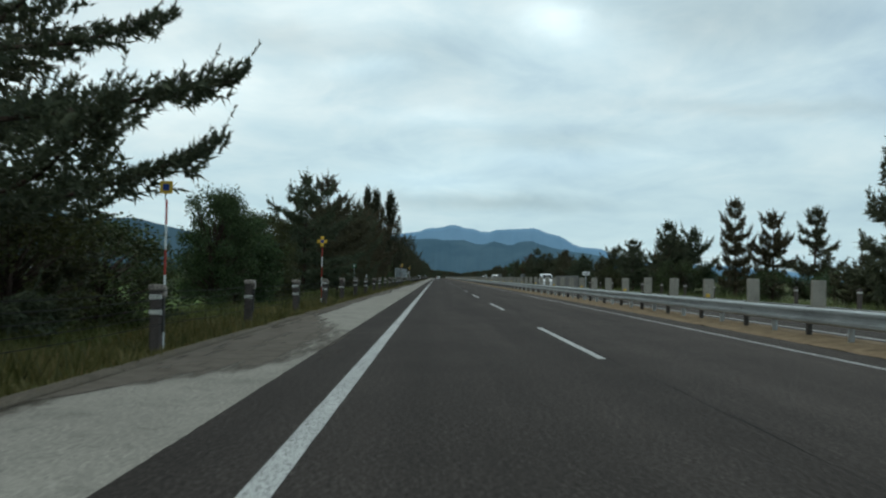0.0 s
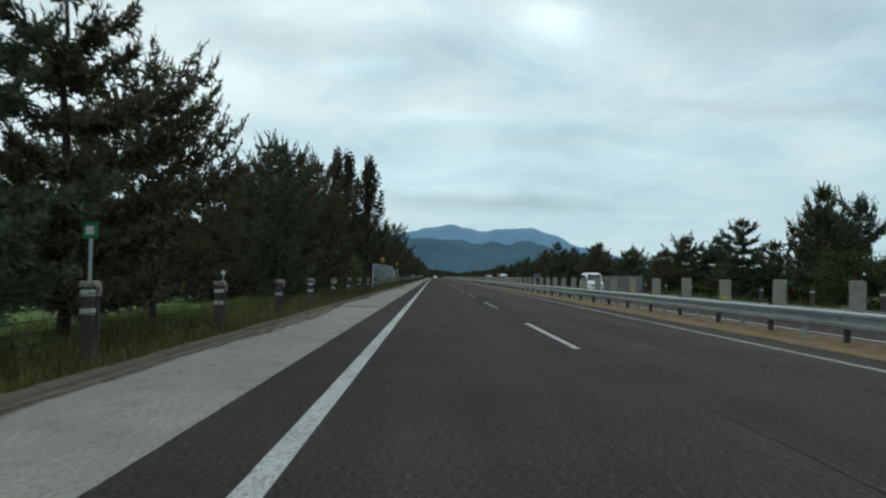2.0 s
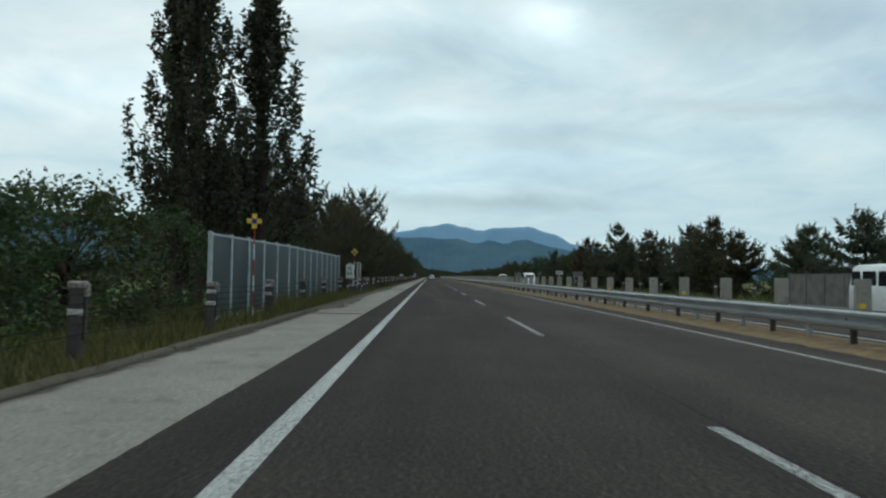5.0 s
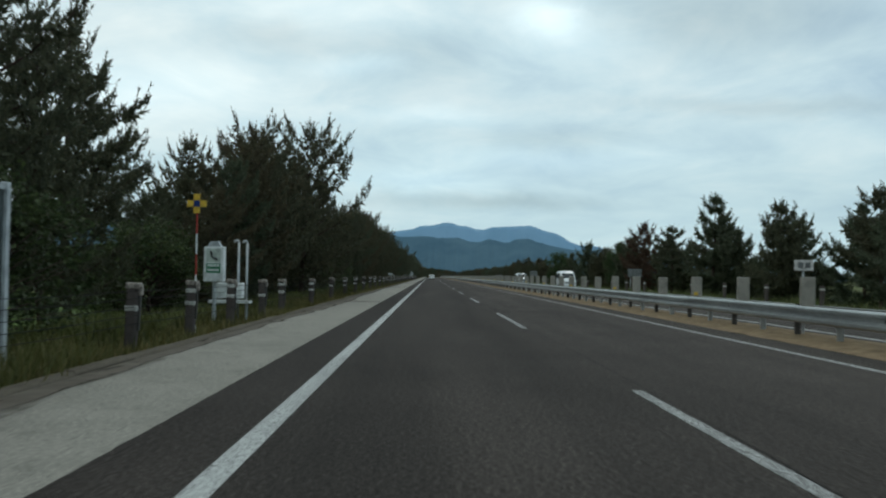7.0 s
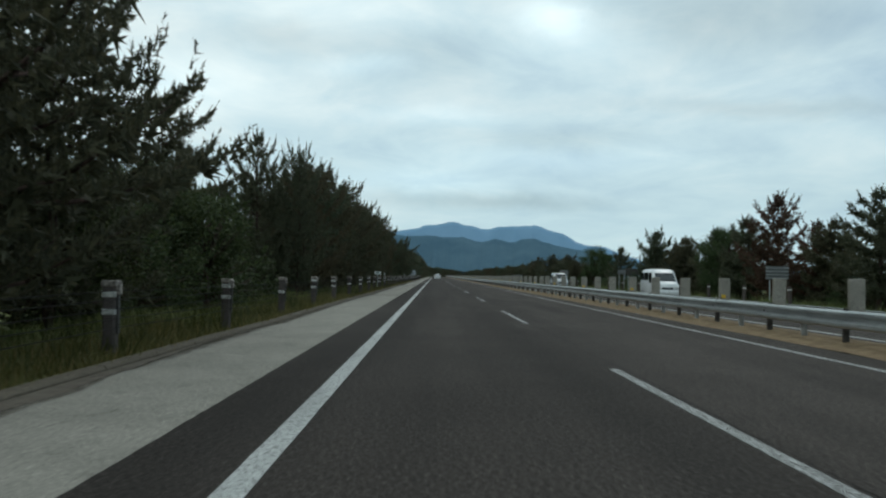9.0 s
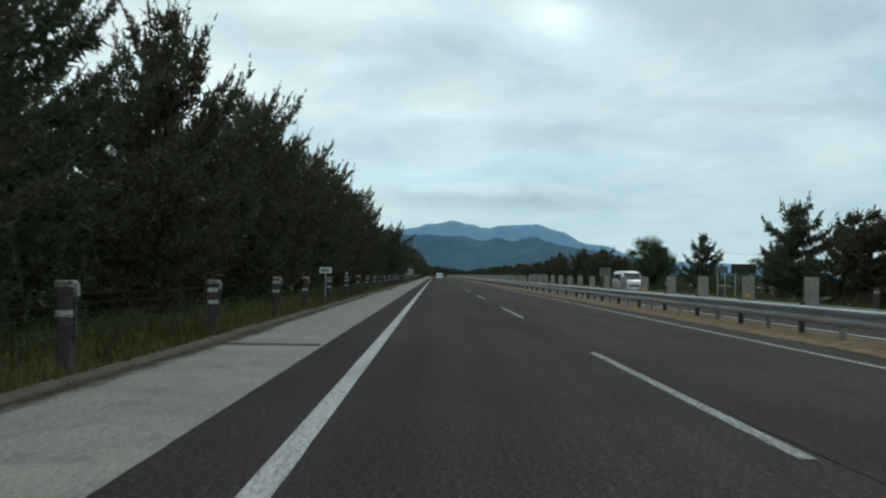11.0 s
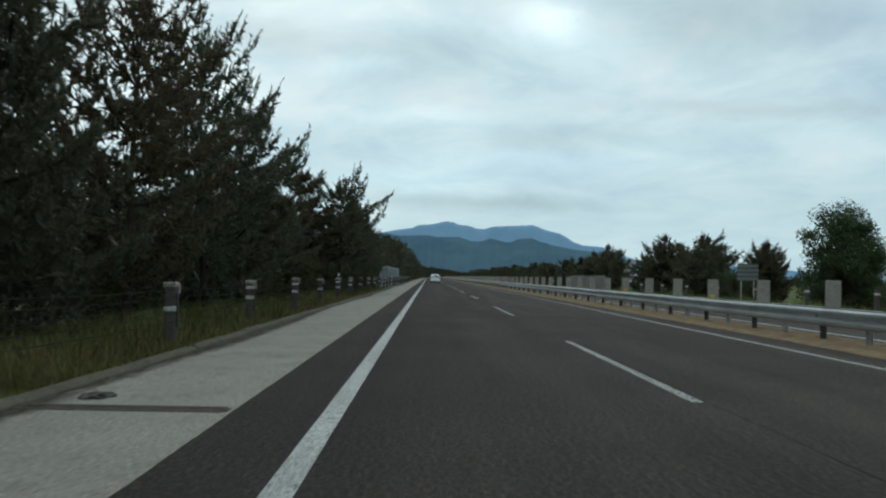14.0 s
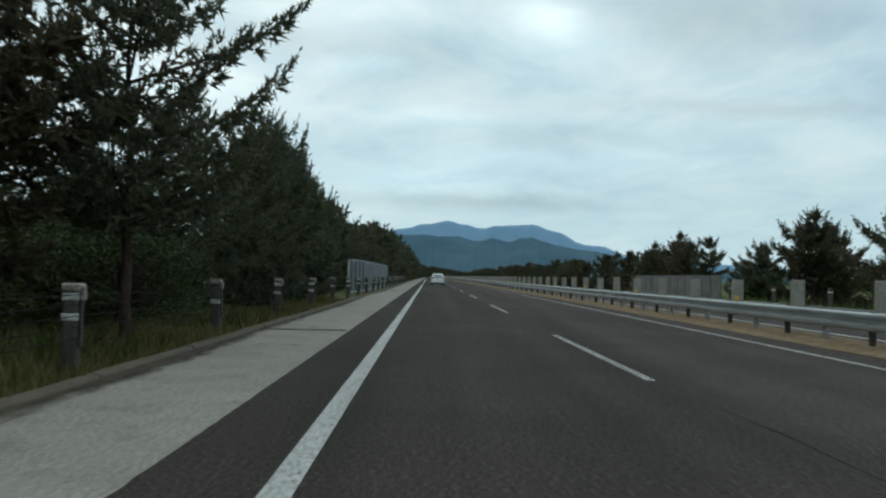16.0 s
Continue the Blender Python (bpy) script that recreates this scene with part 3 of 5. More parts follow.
# ---- far hills ----
def hill(name, outline, dist, depth, material, label, seed):
    """A ridge along bearings (degrees) and elevations (degrees), dist metres off, sloping down to both sides."""
    bears, els = [p[0] for p in outline], [p[1] for p in outline]
    n = 620
    verts, faces = [], []
    rows = [(-1.0, -0.02), (-0.7, 0.38), (-0.35, 0.74), (-0.12, 0.93), (0.0, 1.0), (0.4, 0.5), (1.0, -0.02)]
    for i in range(n + 1):
        b = bears[0] + (bears[-1] - bears[0]) * i / n
        e = float(np.interp(b, bears, els))
        top = dist * math.tan(radians(e)) + 1.2 + dist * 0.0005 * noise.fractal(Vector((b * 2.6, seed, 0)), 0.8, 2.1, 6)
        for s, k in rows:
            d = dist + s * depth * (1 + 0.25 * noise.noise(Vector((b * 0.9, s * 2, seed))))
            z = max(-4, top * k * (1 + 0.5 * (1 - k) * noise.fractal(Vector((b * 1.3, s * 3, seed)), 0.9, 2.0, 4)))
            verts.append((d * math.sin(radians(b)), 150 + d * math.cos(radians(b)), z))
    m = len(rows)
    for i in range(n):
        for j in range(m - 1):
            faces.append((i * m + j, (i + 1) * m + j, (i + 1) * m + j + 1, i * m + j + 1))
    me = raw_mesh(name, verts, faces, material)
    me.polygons.foreach_set("use_smooth", [True] * len(me.polygons))
    return tagged(part(name, me, None), label, "mountain", kind="structure")


# haze on these ridges is only their blue colour and emission
hill("backdrop_far_range", [(-16, 1.3), (-9, 1.7), (-5, 2.2), (-2.13, 2.77), (-1.06, 2.93), (-0.64, 3.12), (0.18, 3.17), (0.71, 3.32), (1.11, 3.37), (1.5, 3.3), (1.86, 3.17), (2.32, 3.14), (2.86, 2.97), (3.4, 2.94), (3.82, 3.09), (4.81, 3.14), (6.27, 3.23), (6.69, 3.13), (7.12, 2.92), (7.65, 2.82), (8.17, 2.65), (8.88, 2.2), (9.41, 2.03), (10.62, 1.94), (11.5, 1.55), (13, 1.1), (18, 0.95), (22, 0.66), (24, 0.3), (33, 0.1)], 4650, 150, FAR_RANGE, "pale blue far mountain range with painted haze", 1.0)
hill("backdrop_near_range", [(-22, 1.1), (-14, 1.9), (-8, 2.4), (-4, 2.6), (-2.48, 2.52), (-1.77, 2.42), (-0.16, 2.49), (0.37, 2.39), (1.8, 2.42), (2.52, 2.18), (3.05, 2.15), (3.76, 2.34), (4.12, 2.28), (4.65, 2.14), (5.01, 2.15), (5.43, 2.37), (6.24, 2.41), (6.67, 2.24), (7.66, 1.97), (8.89, 1.74), (9.93, 1.65), (11.32, 1.35), (14, 0.7), (18, 0.4), (24, 0.1)], 3700, 420, NEAR_RANGE, "blue-grey wooded mountain range with painted haze", 5.0)
hill("backdrop_side_hill", [(-75, 3.0), (-60, 4.5), (-45, 5.2), (-35, 4.9), (-30, 4.5), (-25.5, 4.08), (-23.8, 3.6), (-22, 3.35), (-19.5, 3.4), (-16, 2.6), (-12, 1.5), (-9, 0.8), (-7, 0.35), (-5, 0.1)], 2300, 420, LEFT_HILL, "dark wooded hill beyond the fields with painted bluish haze", 9.0)


# ---- trees ----
TOPS = {}


def blades(points, ways, length, width, count, spread, r, quad=False, run=0.3):
    """Leaf blades about each point: count narrow triangles, or folded leaves of two."""
    g = np.random.RandomState(r.randrange(10 ** 6))
    p = np.repeat(np.array(points), count, 0)
    w = np.repeat(np.array(ways), count, 0)
    n = len(p)
    w /= np.linalg.norm(w, axis=1)[:, None] + 1e-6
    d = w + g.normal(0, spread, (n, 3))
    d /= np.linalg.norm(d, axis=1)[:, None] + 1e-6
    s = np.cross(d, g.normal(0, 1, (n, 3)))
    s /= np.linalg.norm(s, axis=1)[:, None] + 1e-6
    ln, wd = length * g.uniform(0.6, 1.25, (n, 1)), width * g.uniform(0.7, 1.25, (n, 1))
    if quad:
        m = p + d * ln * 0.5
        v = np.stack([p, m + s * wd / 2, p + d * ln, m - s * wd / 2], 1).reshape(-1, 3)
        f = np.arange(4 * n).reshape(-1, 4)
    else:
        a = p + w * (g.uniform(0, 1, (n, 1)) * run)
        v = np.stack([a + s * wd / 2, a + d * ln, a - s * wd / 2], 1).reshape(-1, 3)
        f = np.arange(3 * n).reshape(-1, 3)
    return v.tolist(), f.tolist()


def trunk_rings(bm, path, radii, sides=7):
    last = None
    for (p, r) in zip(path, radii):
        ring = [bm.verts.new((p[0] + r * math.cos(2 * math.pi * k / sides), p[1] + r * math.sin(2 * math.pi * k / sides), p[2])) for k in range(sides)]
        if last:
            for k in range(sides):
                bm.faces.new((last[k], last[(k + 1) % sides], ring[(k + 1) % sides], ring[k]))
        last = ring
    bm.faces.new(last)


def limb(bm, a, b, r0, r1):
    tube(bm, a, b, r0, r1, 3)


def pine(name, seed, h, reach, bare, brushes, count=14, label="dark green pine with an uneven layered crown and a brown trunk", size=1.0, slim=0.72, fill=1.0, gap=0.6, curl=0.3, needle=NEEDLE):
    """A pine: a bent trunk, whorls of limbs that curve upwards, set with upright bottle-brush shoots, and a bare leader."""
    r = random.Random(seed)
    tree = thing(name, (0, 0, 0), label, "tree", "roadside pines")
    bm = bmesh.new()
    bend = [(0.0, 0.0)]
    for _ in range(9):
        bend.append((bend[-1][0] + r.uniform(-0.1, 0.1), bend[-1][1] + r.uniform(-0.1, 0.1)))
    path = [(bend[i][0], bend[i][1], h * 0.97 * i / 9 - (0.35 if i == 0 else 0)) for i in range(10)]
    trunk_rings(bm, path, [0.017 * h * (1 - 0.92 * i / 9) + 0.008 for i in range(10)])

    def stem(z):
        q = max(0.0, min(8.99, z / (h * 0.97) * 9))
        k = int(q)
        return Vector((path[k][0] + (path[k + 1][0] - path[k][0]) * (q - k), path[k][1] + (path[k + 1][1] - path[k][1]) * (q - k), z))
    limbs = []
    levels = max(7, int(h * (1 - bare) / gap))
    for j in range(levels):
        t = j / (levels - 1)
        z = h * (bare + (0.93 - bare) * min(1.0, max(0.0, t + r.uniform(-0.025, 0.025))))
        full = reach * (1 - t) ** slim * min(1.0, 0.62 + 1.6 * t) + 0.30
        turn, number = r.uniform(0, 6.28), r.choice((4, 5, 5, 6))
        for i in range(number):
            if r.random() < 0.10:
                continue
            az = turn + 6.28 * i / number + r.uniform(-0.35, 0.35)
            ln = full * r.choice((0.6, 0.8, 0.95, 1.0, 1.05, 1.22)) * r.uniform(0.9, 1.08)
            limbs.append((stem(z), az, ln, r.uniform(-0.10, 0.14) + 0.75 * t ** 1.6, curl * r.uniform(0.5, 1.4) * (1 - 0.4 * t)))
    area = sum(q[2] ** 1.4 for q in limbs)
    short, short_ways, long, long_ways, inner, inner_ways = [], [], [], [], [], []
    for base, az, ln, rise, up in limbs:
        out, side = Vector((math.cos(az), math.sin(az), 0)), Vector((-math.sin(az), math.cos(az), 0))
        sway = r.uniform(-0.18, 0.18) * ln

        def at(q):
            return base + out * (ln * q) + side * (sway * q * q) + Vector((0, 0, ln * (rise * q + up * q ** 2.4)))
        limb(bm, base, at(0.5), 0.010 * ln + 0.014, 0.007 * ln + 0.009)
        limb(bm, at(0.5), at(0.98), 0.007 * ln + 0.009, 0.006)
        n = max(4, int(brushes * ln ** 1.4 / area))
        for k in range(n):
            q = 0.22 + 0.78 * ((k + r.random()) / n) ** 0.75
            off = (0.36 * ln * (1.06 - q) + 0.03) * r.uniform(-1, 1)
            tangent = (at(min(1.0, q + 0.05)) - at(q - 0.05)).normalized()
            c = at(q) + side * off + Vector((0, 0, r.gauss(0, 0.05) + 0.10 * abs(off)))
            axis = tangent * r.uniform(0.35, 0.8) + side * (0.9 * off / (0.3 * ln + 0.1)) + Vector((r.gauss(0, 0.12), r.gauss(0, 0.12), r.uniform(0.2, 1.0)))
            short.append(tuple(c))
            short_ways.append(tuple(axis))
        for k in range(2 if ln > 0.8 else 1):
            c = at(1.0 - 0.12 * k) - out * 0.10
            long.append(tuple(c + side * r.gauss(0, 0.06)))
            long_ways.append(tuple(out * r.uniform(0.2, 0.6) + Vector((r.gauss(0, 0.1), r.gauss(0, 0.1), 0.75))))
        for _ in range(int(n * fill)):
            q = 0.03 + 0.85 * r.random()
            c = at(q) + side * r.gauss(0, 0.16 * ln * (1.1 - q) + 0.05)
            inner.append((c.x, c.y, c.z + r.gauss(0.0, 0.09)))
            inner_ways.append((out.x + r.gauss(0, 0.5), out.y + r.gauss(0, 0.5), r.uniform(-0.2, 0.4)))
    for k in range(9):
        z = h * (0.90 + 0.065 * r.random())
        long.append(tuple(stem(z) + Vector((r.gauss(0, 0.03), r.gauss(0, 0.03), 0))))
        long_ways.append((r.gauss(0, 0.5), r.gauss(0, 0.5), 0.8))
    for k in range(3):
        long.append(tuple(stem(h * (0.92 + 0.03 * k))))
        long_ways.append((r.gauss(0, 0.06), r.gauss(0, 0.06), 1.0))
    part("trunk", bm, BARK, tree, "brown scaly pine bark", smooth=True)
    v, f = [], []
    for more in (blades(short, short_ways, 0.15 * size, 0.050 * size, count, 0.62, r, run=0.30 * min(size, 1.4)),
                 blades(long, long_ways, 0.13 * size, 0.042 * size, count + 8, 0.55, r, run=0.58),
                 blades(inner, inner_ways, 0.27 * size, 0.085 * size, 7, 0.8, r, run=0.2)):
        f += [[i + len(v) for i in q] for q in more[1]]
        v += more[0]
    part("crown", raw_mesh("crown", v, f, needle), None, tree)
    TOPS[tree.name] = max(q[2] for q in v)
    return tree


def broadleaf(name, seed, h, reach, low, leaves, leaf, material, label, clumps=26, group="roadside shrubs"):
    """A round-crowned tree or shrub: limbs that fork, a crown of many leaf clumps with gaps."""
    r = random.Random(seed)
    tree = thing(name, (0, 0, 0), label, "tree", group)
    bm = bmesh.new()
    top = Vector((r.uniform(-0.2, 0.2), r.uniform(-0.2, 0.2), h * 0.55))
    trunk_rings(bm, [(0, 0, -0.3), (0.03, 0.02, h * 0.2), (top.x * 0.6, top.y * 0.6, h * 0.4), tuple(top)], [0.022 * h + 0.02, 0.018 * h, 0.013 * h, 0.008 * h], 6)
    pts, ways = [], []
    for _ in range(clumps):
        a, s = r.uniform(0, 6.28), r.random()
        z = h * (low + (0.98 - low) * s)
        wide = reach * math.sqrt(max(0.06, 1 - ((s - 0.38) / 0.66) ** 2)) * r.uniform(0.55, 1.12)
        c = Vector((math.cos(a) * wide * 0.75, math.sin(a) * wide * 0.75, z))
        root = Vector((0, 0, max(0.15, min(h * 0.5, z * 0.55))))
        limb(bm, root, c, 0.012 * h * 0.5 + 0.01, 0.008)
        rad = reach * r.uniform(0.20, 0.40)
        for _ in range(int(leaves / clumps)):
            d = Vector((r.gauss(0, 1), r.gauss(0, 1), r.gauss(0, 0.8)))
            d = d.normalized() * rad * (0.12 + 0.70 * r.random() ** 0.8)
            pts.append(tuple(c + d))
            ways.append((d.x / rad * 0.8, d.y / rad * 0.8, 0.35))
    for _ in range(clumps // 2):
        a, lift = r.uniform(0, 6.28), r.uniform(0.25, 0.95)
        foot = Vector((math.cos(a) * reach * 0.8 * math.sqrt(1 - lift * lift * 0.8), math.sin(a) * reach * 0.8 * math.sqrt(1 - lift * lift * 0.8), h * (low + (0.82 - low) * lift)))
        way = Vector((math.cos(a) * 0.6, math.sin(a) * 0.6, r.uniform(0.3, 1.0))) * (0.20 * reach * r.uniform(0.7, 1.6))
        limb(bm, Vector((0, 0, max(0.15, foot.z * 0.5))), foot, 0.02, 0.010)
        limb(bm, foot, foot + way, 0.010, 0.004)
        for k in range(26):
            c = foot + way * (k / 26.0) + Vector((r.gauss(0, 0.07), r.gauss(0, 0.07), r.gauss(0, 0.07))) * reach * 0.24
            pts.append(tuple(c))
            ways.append((way.x, way.y, way.z * 0.6))
    part("trunk", bm, BARK, tree, "dark branched trunk", smooth=True)
    v, f = blades(pts, ways, leaf, leaf * 0.62, 1, 0.8, r, True)
    part("crown", raw_mesh("crown", v, f, material), None, tree)
    TOPS[tree.name] = max(q[2] for q in v)
    return tree


def poplar(name, seed, h, reach, leaves):
    """A columnar poplar: steep limbs close to the trunk."""
    r = random.Random(seed)
    tree = thing(name, (0, 0, 0), "tall columnar poplar with dull green leaves", "tree", "poplars")
    bm = bmesh.new()
    trunk_rings(bm, [(0, 0, -0.4), (0.05, 0, h * 0.3), (0, 0.05, h * 0.6), (0, 0, h * 0.93)], [0.24, 0.19, 0.11, 0.02])
    pts, ways = [], []
    for i in range(70):
        t = i / 69
        z0 = h * (0.05 + 0.76 * t)
        az = i * 2.4 + r.uniform(-0.4, 0.4)
        wide = reach * (0.5 + 0.55 * math.sin(math.pi * min(1, t * 0.85 + 0.15))) * r.uniform(0.35, 1.25) * (1 - 0.78 * t)
        ln = h * r.uniform(0.15, 0.27) * (1 - 0.25 * t)
        base = Vector((0, 0, z0))
        tip = Vector((math.cos(az) * wide, math.sin(az) * wide, min(h * r.uniform(0.95, 1.0), z0 + ln)))
        limb(bm, base, tip, 0.03 * (1.2 - t), 0.006)
        for _ in range(int(leaves / 70)):
            s = 0.30 + 0.75 * r.random()
            out = base.lerp(tip, min(1, s * 1.5))
            c = Vector((out.x, out.y, z0 + (tip.z - z0) * s)) + Vector((r.gauss(0, 0.09), r.gauss(0, 0.09), r.gauss(0, 0.2)))
            pts.append(tuple(c))
            ways.append((math.cos(az) * 0.4, math.sin(az) * 0.4, 0.8))
    part("trunk", bm, BARK, tree, "grey furrowed poplar trunk", smooth=True)
    v, f = blades(pts, ways, 0.17, 0.11, 2, 0.8, r, True)
    part("crown", raw_mesh("crown", v, f, POPLAR_LEAF), None, tree)
    TOPS[tree.name] = max(q[2] for q in v)
    return tree


used = set()


def put(src, x, y, h, rz, wide=1.0):
    """Stands a copy of a tree (the first time the tree itself) at a place, scaled to its height."""
    s = (h - ground_height(x, y)) / TOPS[src.name]
    m = pose(x, y, ground_height(x, y) - 0.02, 0, 0, rz) @ Matrix.Diagonal((wide * (0.5 + 0.5 * s), wide * (0.5 + 0.5 * s), s, 1))
    if src.name in used:
        return copy_thing(src, m @ Matrix.Diagonal((*(1 / q for q in src.scale), 1)))
    used.add(src.name)
    src.matrix_basis = m
    return src


PINES = [pine("pine_tree", 11 + i, 8.0, (3.2, 3.6, 3.0, 3.4, 3.8)[i], (0.05, 0.09, 0.04, 0.12, 0.07)[i], 1500, 13, slim=(0.5, 0.4, 0.6, 0.44, 0.55)[i], gap=0.58, fill=1.05) for i in range(5)]
SPIRES = [pine("pine_tree", 101 + i, 8.0, 3.4, 0.10, 1500, 14, label="dark pine with a pointed top and long lower branches", slim=(0.95, 0.78)[i], gap=0.75, fill=1.45, size=0.95, curl=0.2) for i in range(2)]
TALL = [pine("pine_tree", 21 + i, 8.0, (3.6, 4.0)[i], (0.30, 0.24)[i], 1400, 13, label="dark pine with a high spreading crown over a bare trunk", slim=0.30, gap=0.62, fill=1.0, curl=0.38) for i in range(2)]
SPARSE = [pine("pine_tree", 31 + i, 8.0, (2.4, 2.9, 2.2)[i], (0.14, 0.18, 0.10)[i], 620, 9, label="slender dark pine with open layered branches", size=1.2, slim=0.6, gap=0.8, fill=2.0) for i in range(3)]
CONES = [pine("pine_tree", 41 + i, 6.0, (2.7, 3.0, 2.5)[i], 0.03, 640, 9, label="dark green conical pine with branches to the ground", size=1.25, slim=0.6, gap=0.6, fill=2.4) for i in range(3)]
SMALL = [pine("pine_tree", 51 + i, 6.0, 2.8, 0.03, 300, 6, label="dark green pine in the roadside plantation", size=1.9, slim=0.55, fill=1.5) for i in range(3)]
TINY = [pine("pine_tree", 55 + i, 6.0, 2.7, 0.03, 110, 5, label="dark green pine in the roadside plantation", size=2.8, slim=0.55, fill=1.8, gap=0.9) for i in range(2)]
LAYERED = [pine("pine_tree", 61 + i, 8.0, 3.4, 0.06, 2300, 24, label="dark pine with separate layers of long branches", slim=0.42, gap=1.0, fill=1.1, size=0.62, curl=0.13) for i in range(2)]
BROWNED = [pine("pine_tree", 65, 8.0, 3.0, 0.05, 800, 9, label="pine with browned reddish needles", size=1.3, slim=0.6, fill=1.3, needle=BROWN_NEEDLE)]
BUSH = [broadleaf("shrub", 71 + i, 4.0, 2.5, 0.05, 4200, 0.15, LEAF, "dense green broadleaf shrub beside the road", 34) for i in range(3)]
OAK = [broadleaf("broadleaf_tree", 81 + i, 6.5, 3.1, 0.08, 22000, 0.15, LEAF, "round-crowned dark green broadleaf tree", 80, "roadside broadleaf trees") for i in range(2)]
POPLARS = [poplar("poplar_tree", 91 + i, 14.0, 1.85, 6200) for i in range(2)]

# beside our carriageway: kind, x, y, height, width
P, T, S, B, O, Q, C, L, K = "pine", "tall", "sparse", "bush", "oak", "poplar", "cone", "layered", "spire"
LEFT_TREES = [
    (L, -7.4, 14.3, 10.3, 1.08), (P, -8.5, 5.0, 8.5, 1.0), (P, -9.6, 18.5, 8.0, 1.1), (B, -7.5, 16.0, 2.9, 1.0), (B, -7.2, 19.5, 2.5, 1.0), (B, -8.5, 22.0, 2.9, 1.1), (B, -9.6, 25.5, 3.1, 1.2), (B, -7.0, 9.0, 3.0, 1.0),
    (O, -7.4, 30.2, 4.3, 0.62), (O, -7.3, 33.2, 3.9, 0.8), (O, -7.0, 37.2, 3.9, 0.72), (B, -8.2, 40.2, 2.8, 0.9), (B, -9.6, 44.5, 2.6, 1.0),
    (K, -7.2, 48.8, 7.1, 0.9), (K, -6.5, 54.1, 7.6, 0.95), (P, -6.4, 59.0, 6.6, 0.8), (P, -9.6, 63.0, 6.0, 0.9), (B, -12.6, 62.5, 2.0, 1.1), (B, -15.4, 65.0, 2.2, 1.2), (B, -18.2, 67.5, 2.0, 1.2),
    (P, -6.5, 76.1, 7.1, 0.8), (P, -9.2, 84.0, 7.4, 0.8), (P, -7.0, 85.6, 7.8, 0.85), (P, -6.6, 90.5, 8.4, 0.9), (P, -9.8, 94.0, 9.2, 1.1), (P, -7.4, 96.5, 6.6, 0.85), (P, -12.0, 88.0, 8.0, 1.0),
    (B, -7.6, 101.0, 3.3, 1.1), (B, -7.0, 105.5, 3.0, 1.1), (B, -8.2, 110.0, 3.6, 1.2), (B, -7.6, 114.5, 3.4, 1.1), (B, -9.5, 119.0, 4.0, 1.2), (B, -10.0, 106.0, 3.8, 1.3), (B, -8.2, 123.0, 3.4, 1.0),
    (Q, -10.1, 131.8, 14.6, 1.25), (Q, -8.7, 129.5, 14.0, 1.2), (Q, -6.8, 132.2, 13.9, 1.5), (O, -9.8, 137.0, 7.6, 1.0), (B, -7.2, 137.5, 3.6, 1.0),
    (P, -9.2, 145.5, 8.6, 0.75), (P, -8.5, 149.4, 9.1, 0.75), (P, -8.7, 153.8, 7.4, 0.7), (K, -12.9, 166.0, 11.2, 0.95), (P, -12.0, 153.0, 8.5, 0.9), (B, -7.4, 148.0, 3.4, 1.0), (B, -8.6, 161.5, 3.0, 0.9), (O, -10.5, 141.5, 8.2, 0.9),
    (P, -7.4, 165.0, 4.9, 0.7), (P, -7.2, 167.5, 5.8, 0.7), (P, -7.1, 169.4, 7.0, 0.72), (P, -9.8, 164.0, 4.2, 0.7), (B, -8.6, 161.0, 3.0, 1.0), (P, -10.8, 169.5, 4.8, 0.8), (P, -7.2, 171.5, 8.0, 0.85), (P, -11.8, 177.5, 8.2, 0.8), (P, -8.4, 177.5, 9.1, 0.85), (P, -6.8, 182.5, 10.2, 0.95), (P, -9.8, 185.0, 9.0, 1.0),
    (P, -7.2, 187.5, 8.4, 0.85), (O, -8.9, 192.5, 4.4, 0.8), (B, -8.6, 196.5, 3.6, 1.0), (B, -7.6, 201.0, 4.2, 1.1), (O, -9.5, 199.0, 5.0, 0.9), (L, -10.6, 205.6, 8.4, 0.98), (O, -8.8, 204.0, 4.5, 0.85), (P, -8.2, 212.8, 8.1, 0.66), (P, -6.4, 213.5, 7.6, 0.5), (P, -6.8, 217.0, 7.4, 0.75),
    (P, -7.2, 221.0, 7.4, 0.85), (P, -9.0, 226.0, 8.6, 0.95), (P, -7.2, 231.5, 8.4, 0.85), (P, -8.8, 237.0, 9.2, 0.95), (P, -7.2, 243.0, 8.6, 0.85), (P, -8.0, 249.0, 9.4, 1.0), (P, -7.2, 255.0, 8.8, 0.95), (P, -9.6, 252.0, 8.6, 1.0),
    (P, -9.2, 259.0, 9.2, 0.95), (P, -7.8, 264.6, 9.1, 0.88), (P, -7.2, 270.5, 8.4, 0.85), (P, -9.6, 276.0, 10.6, 1.0), (P, -7.4, 280.0, 8.6, 0.85), (P, -7.4, 286.5, 8.6, 0.9), (P, -7.3, 294.2, 9.6, 0.85),
    (P, -7.2, 298.8, 7.9, 0.85), (T, -8.3, 304.6, 7.0, 0.7), (P, -8.6, 309.5, 5.6, 0.9), (P, -8.2, 312.2, 5.6, 0.85), (P, -9.8, 315.5, 5.8, 1.0), (P, -11.0, 306.0, 5.8, 1.0), (P, -11.0, 314.0, 5.6, 1.0), (S, -7.5, 317.1, 7.4, 1.1), (T, -5.4, 318.8, 7.7, 0.9), (P, -7.0, 326.0, 6.2, 0.95), (P, -5.7, 331.5, 6.7, 0.75), (P, -6.4, 336.5, 7.2, 0.8), (B, -7.4, 311.5, 2.8, 1.0), (B, -6.8, 322.5, 2.6, 1.0),
]
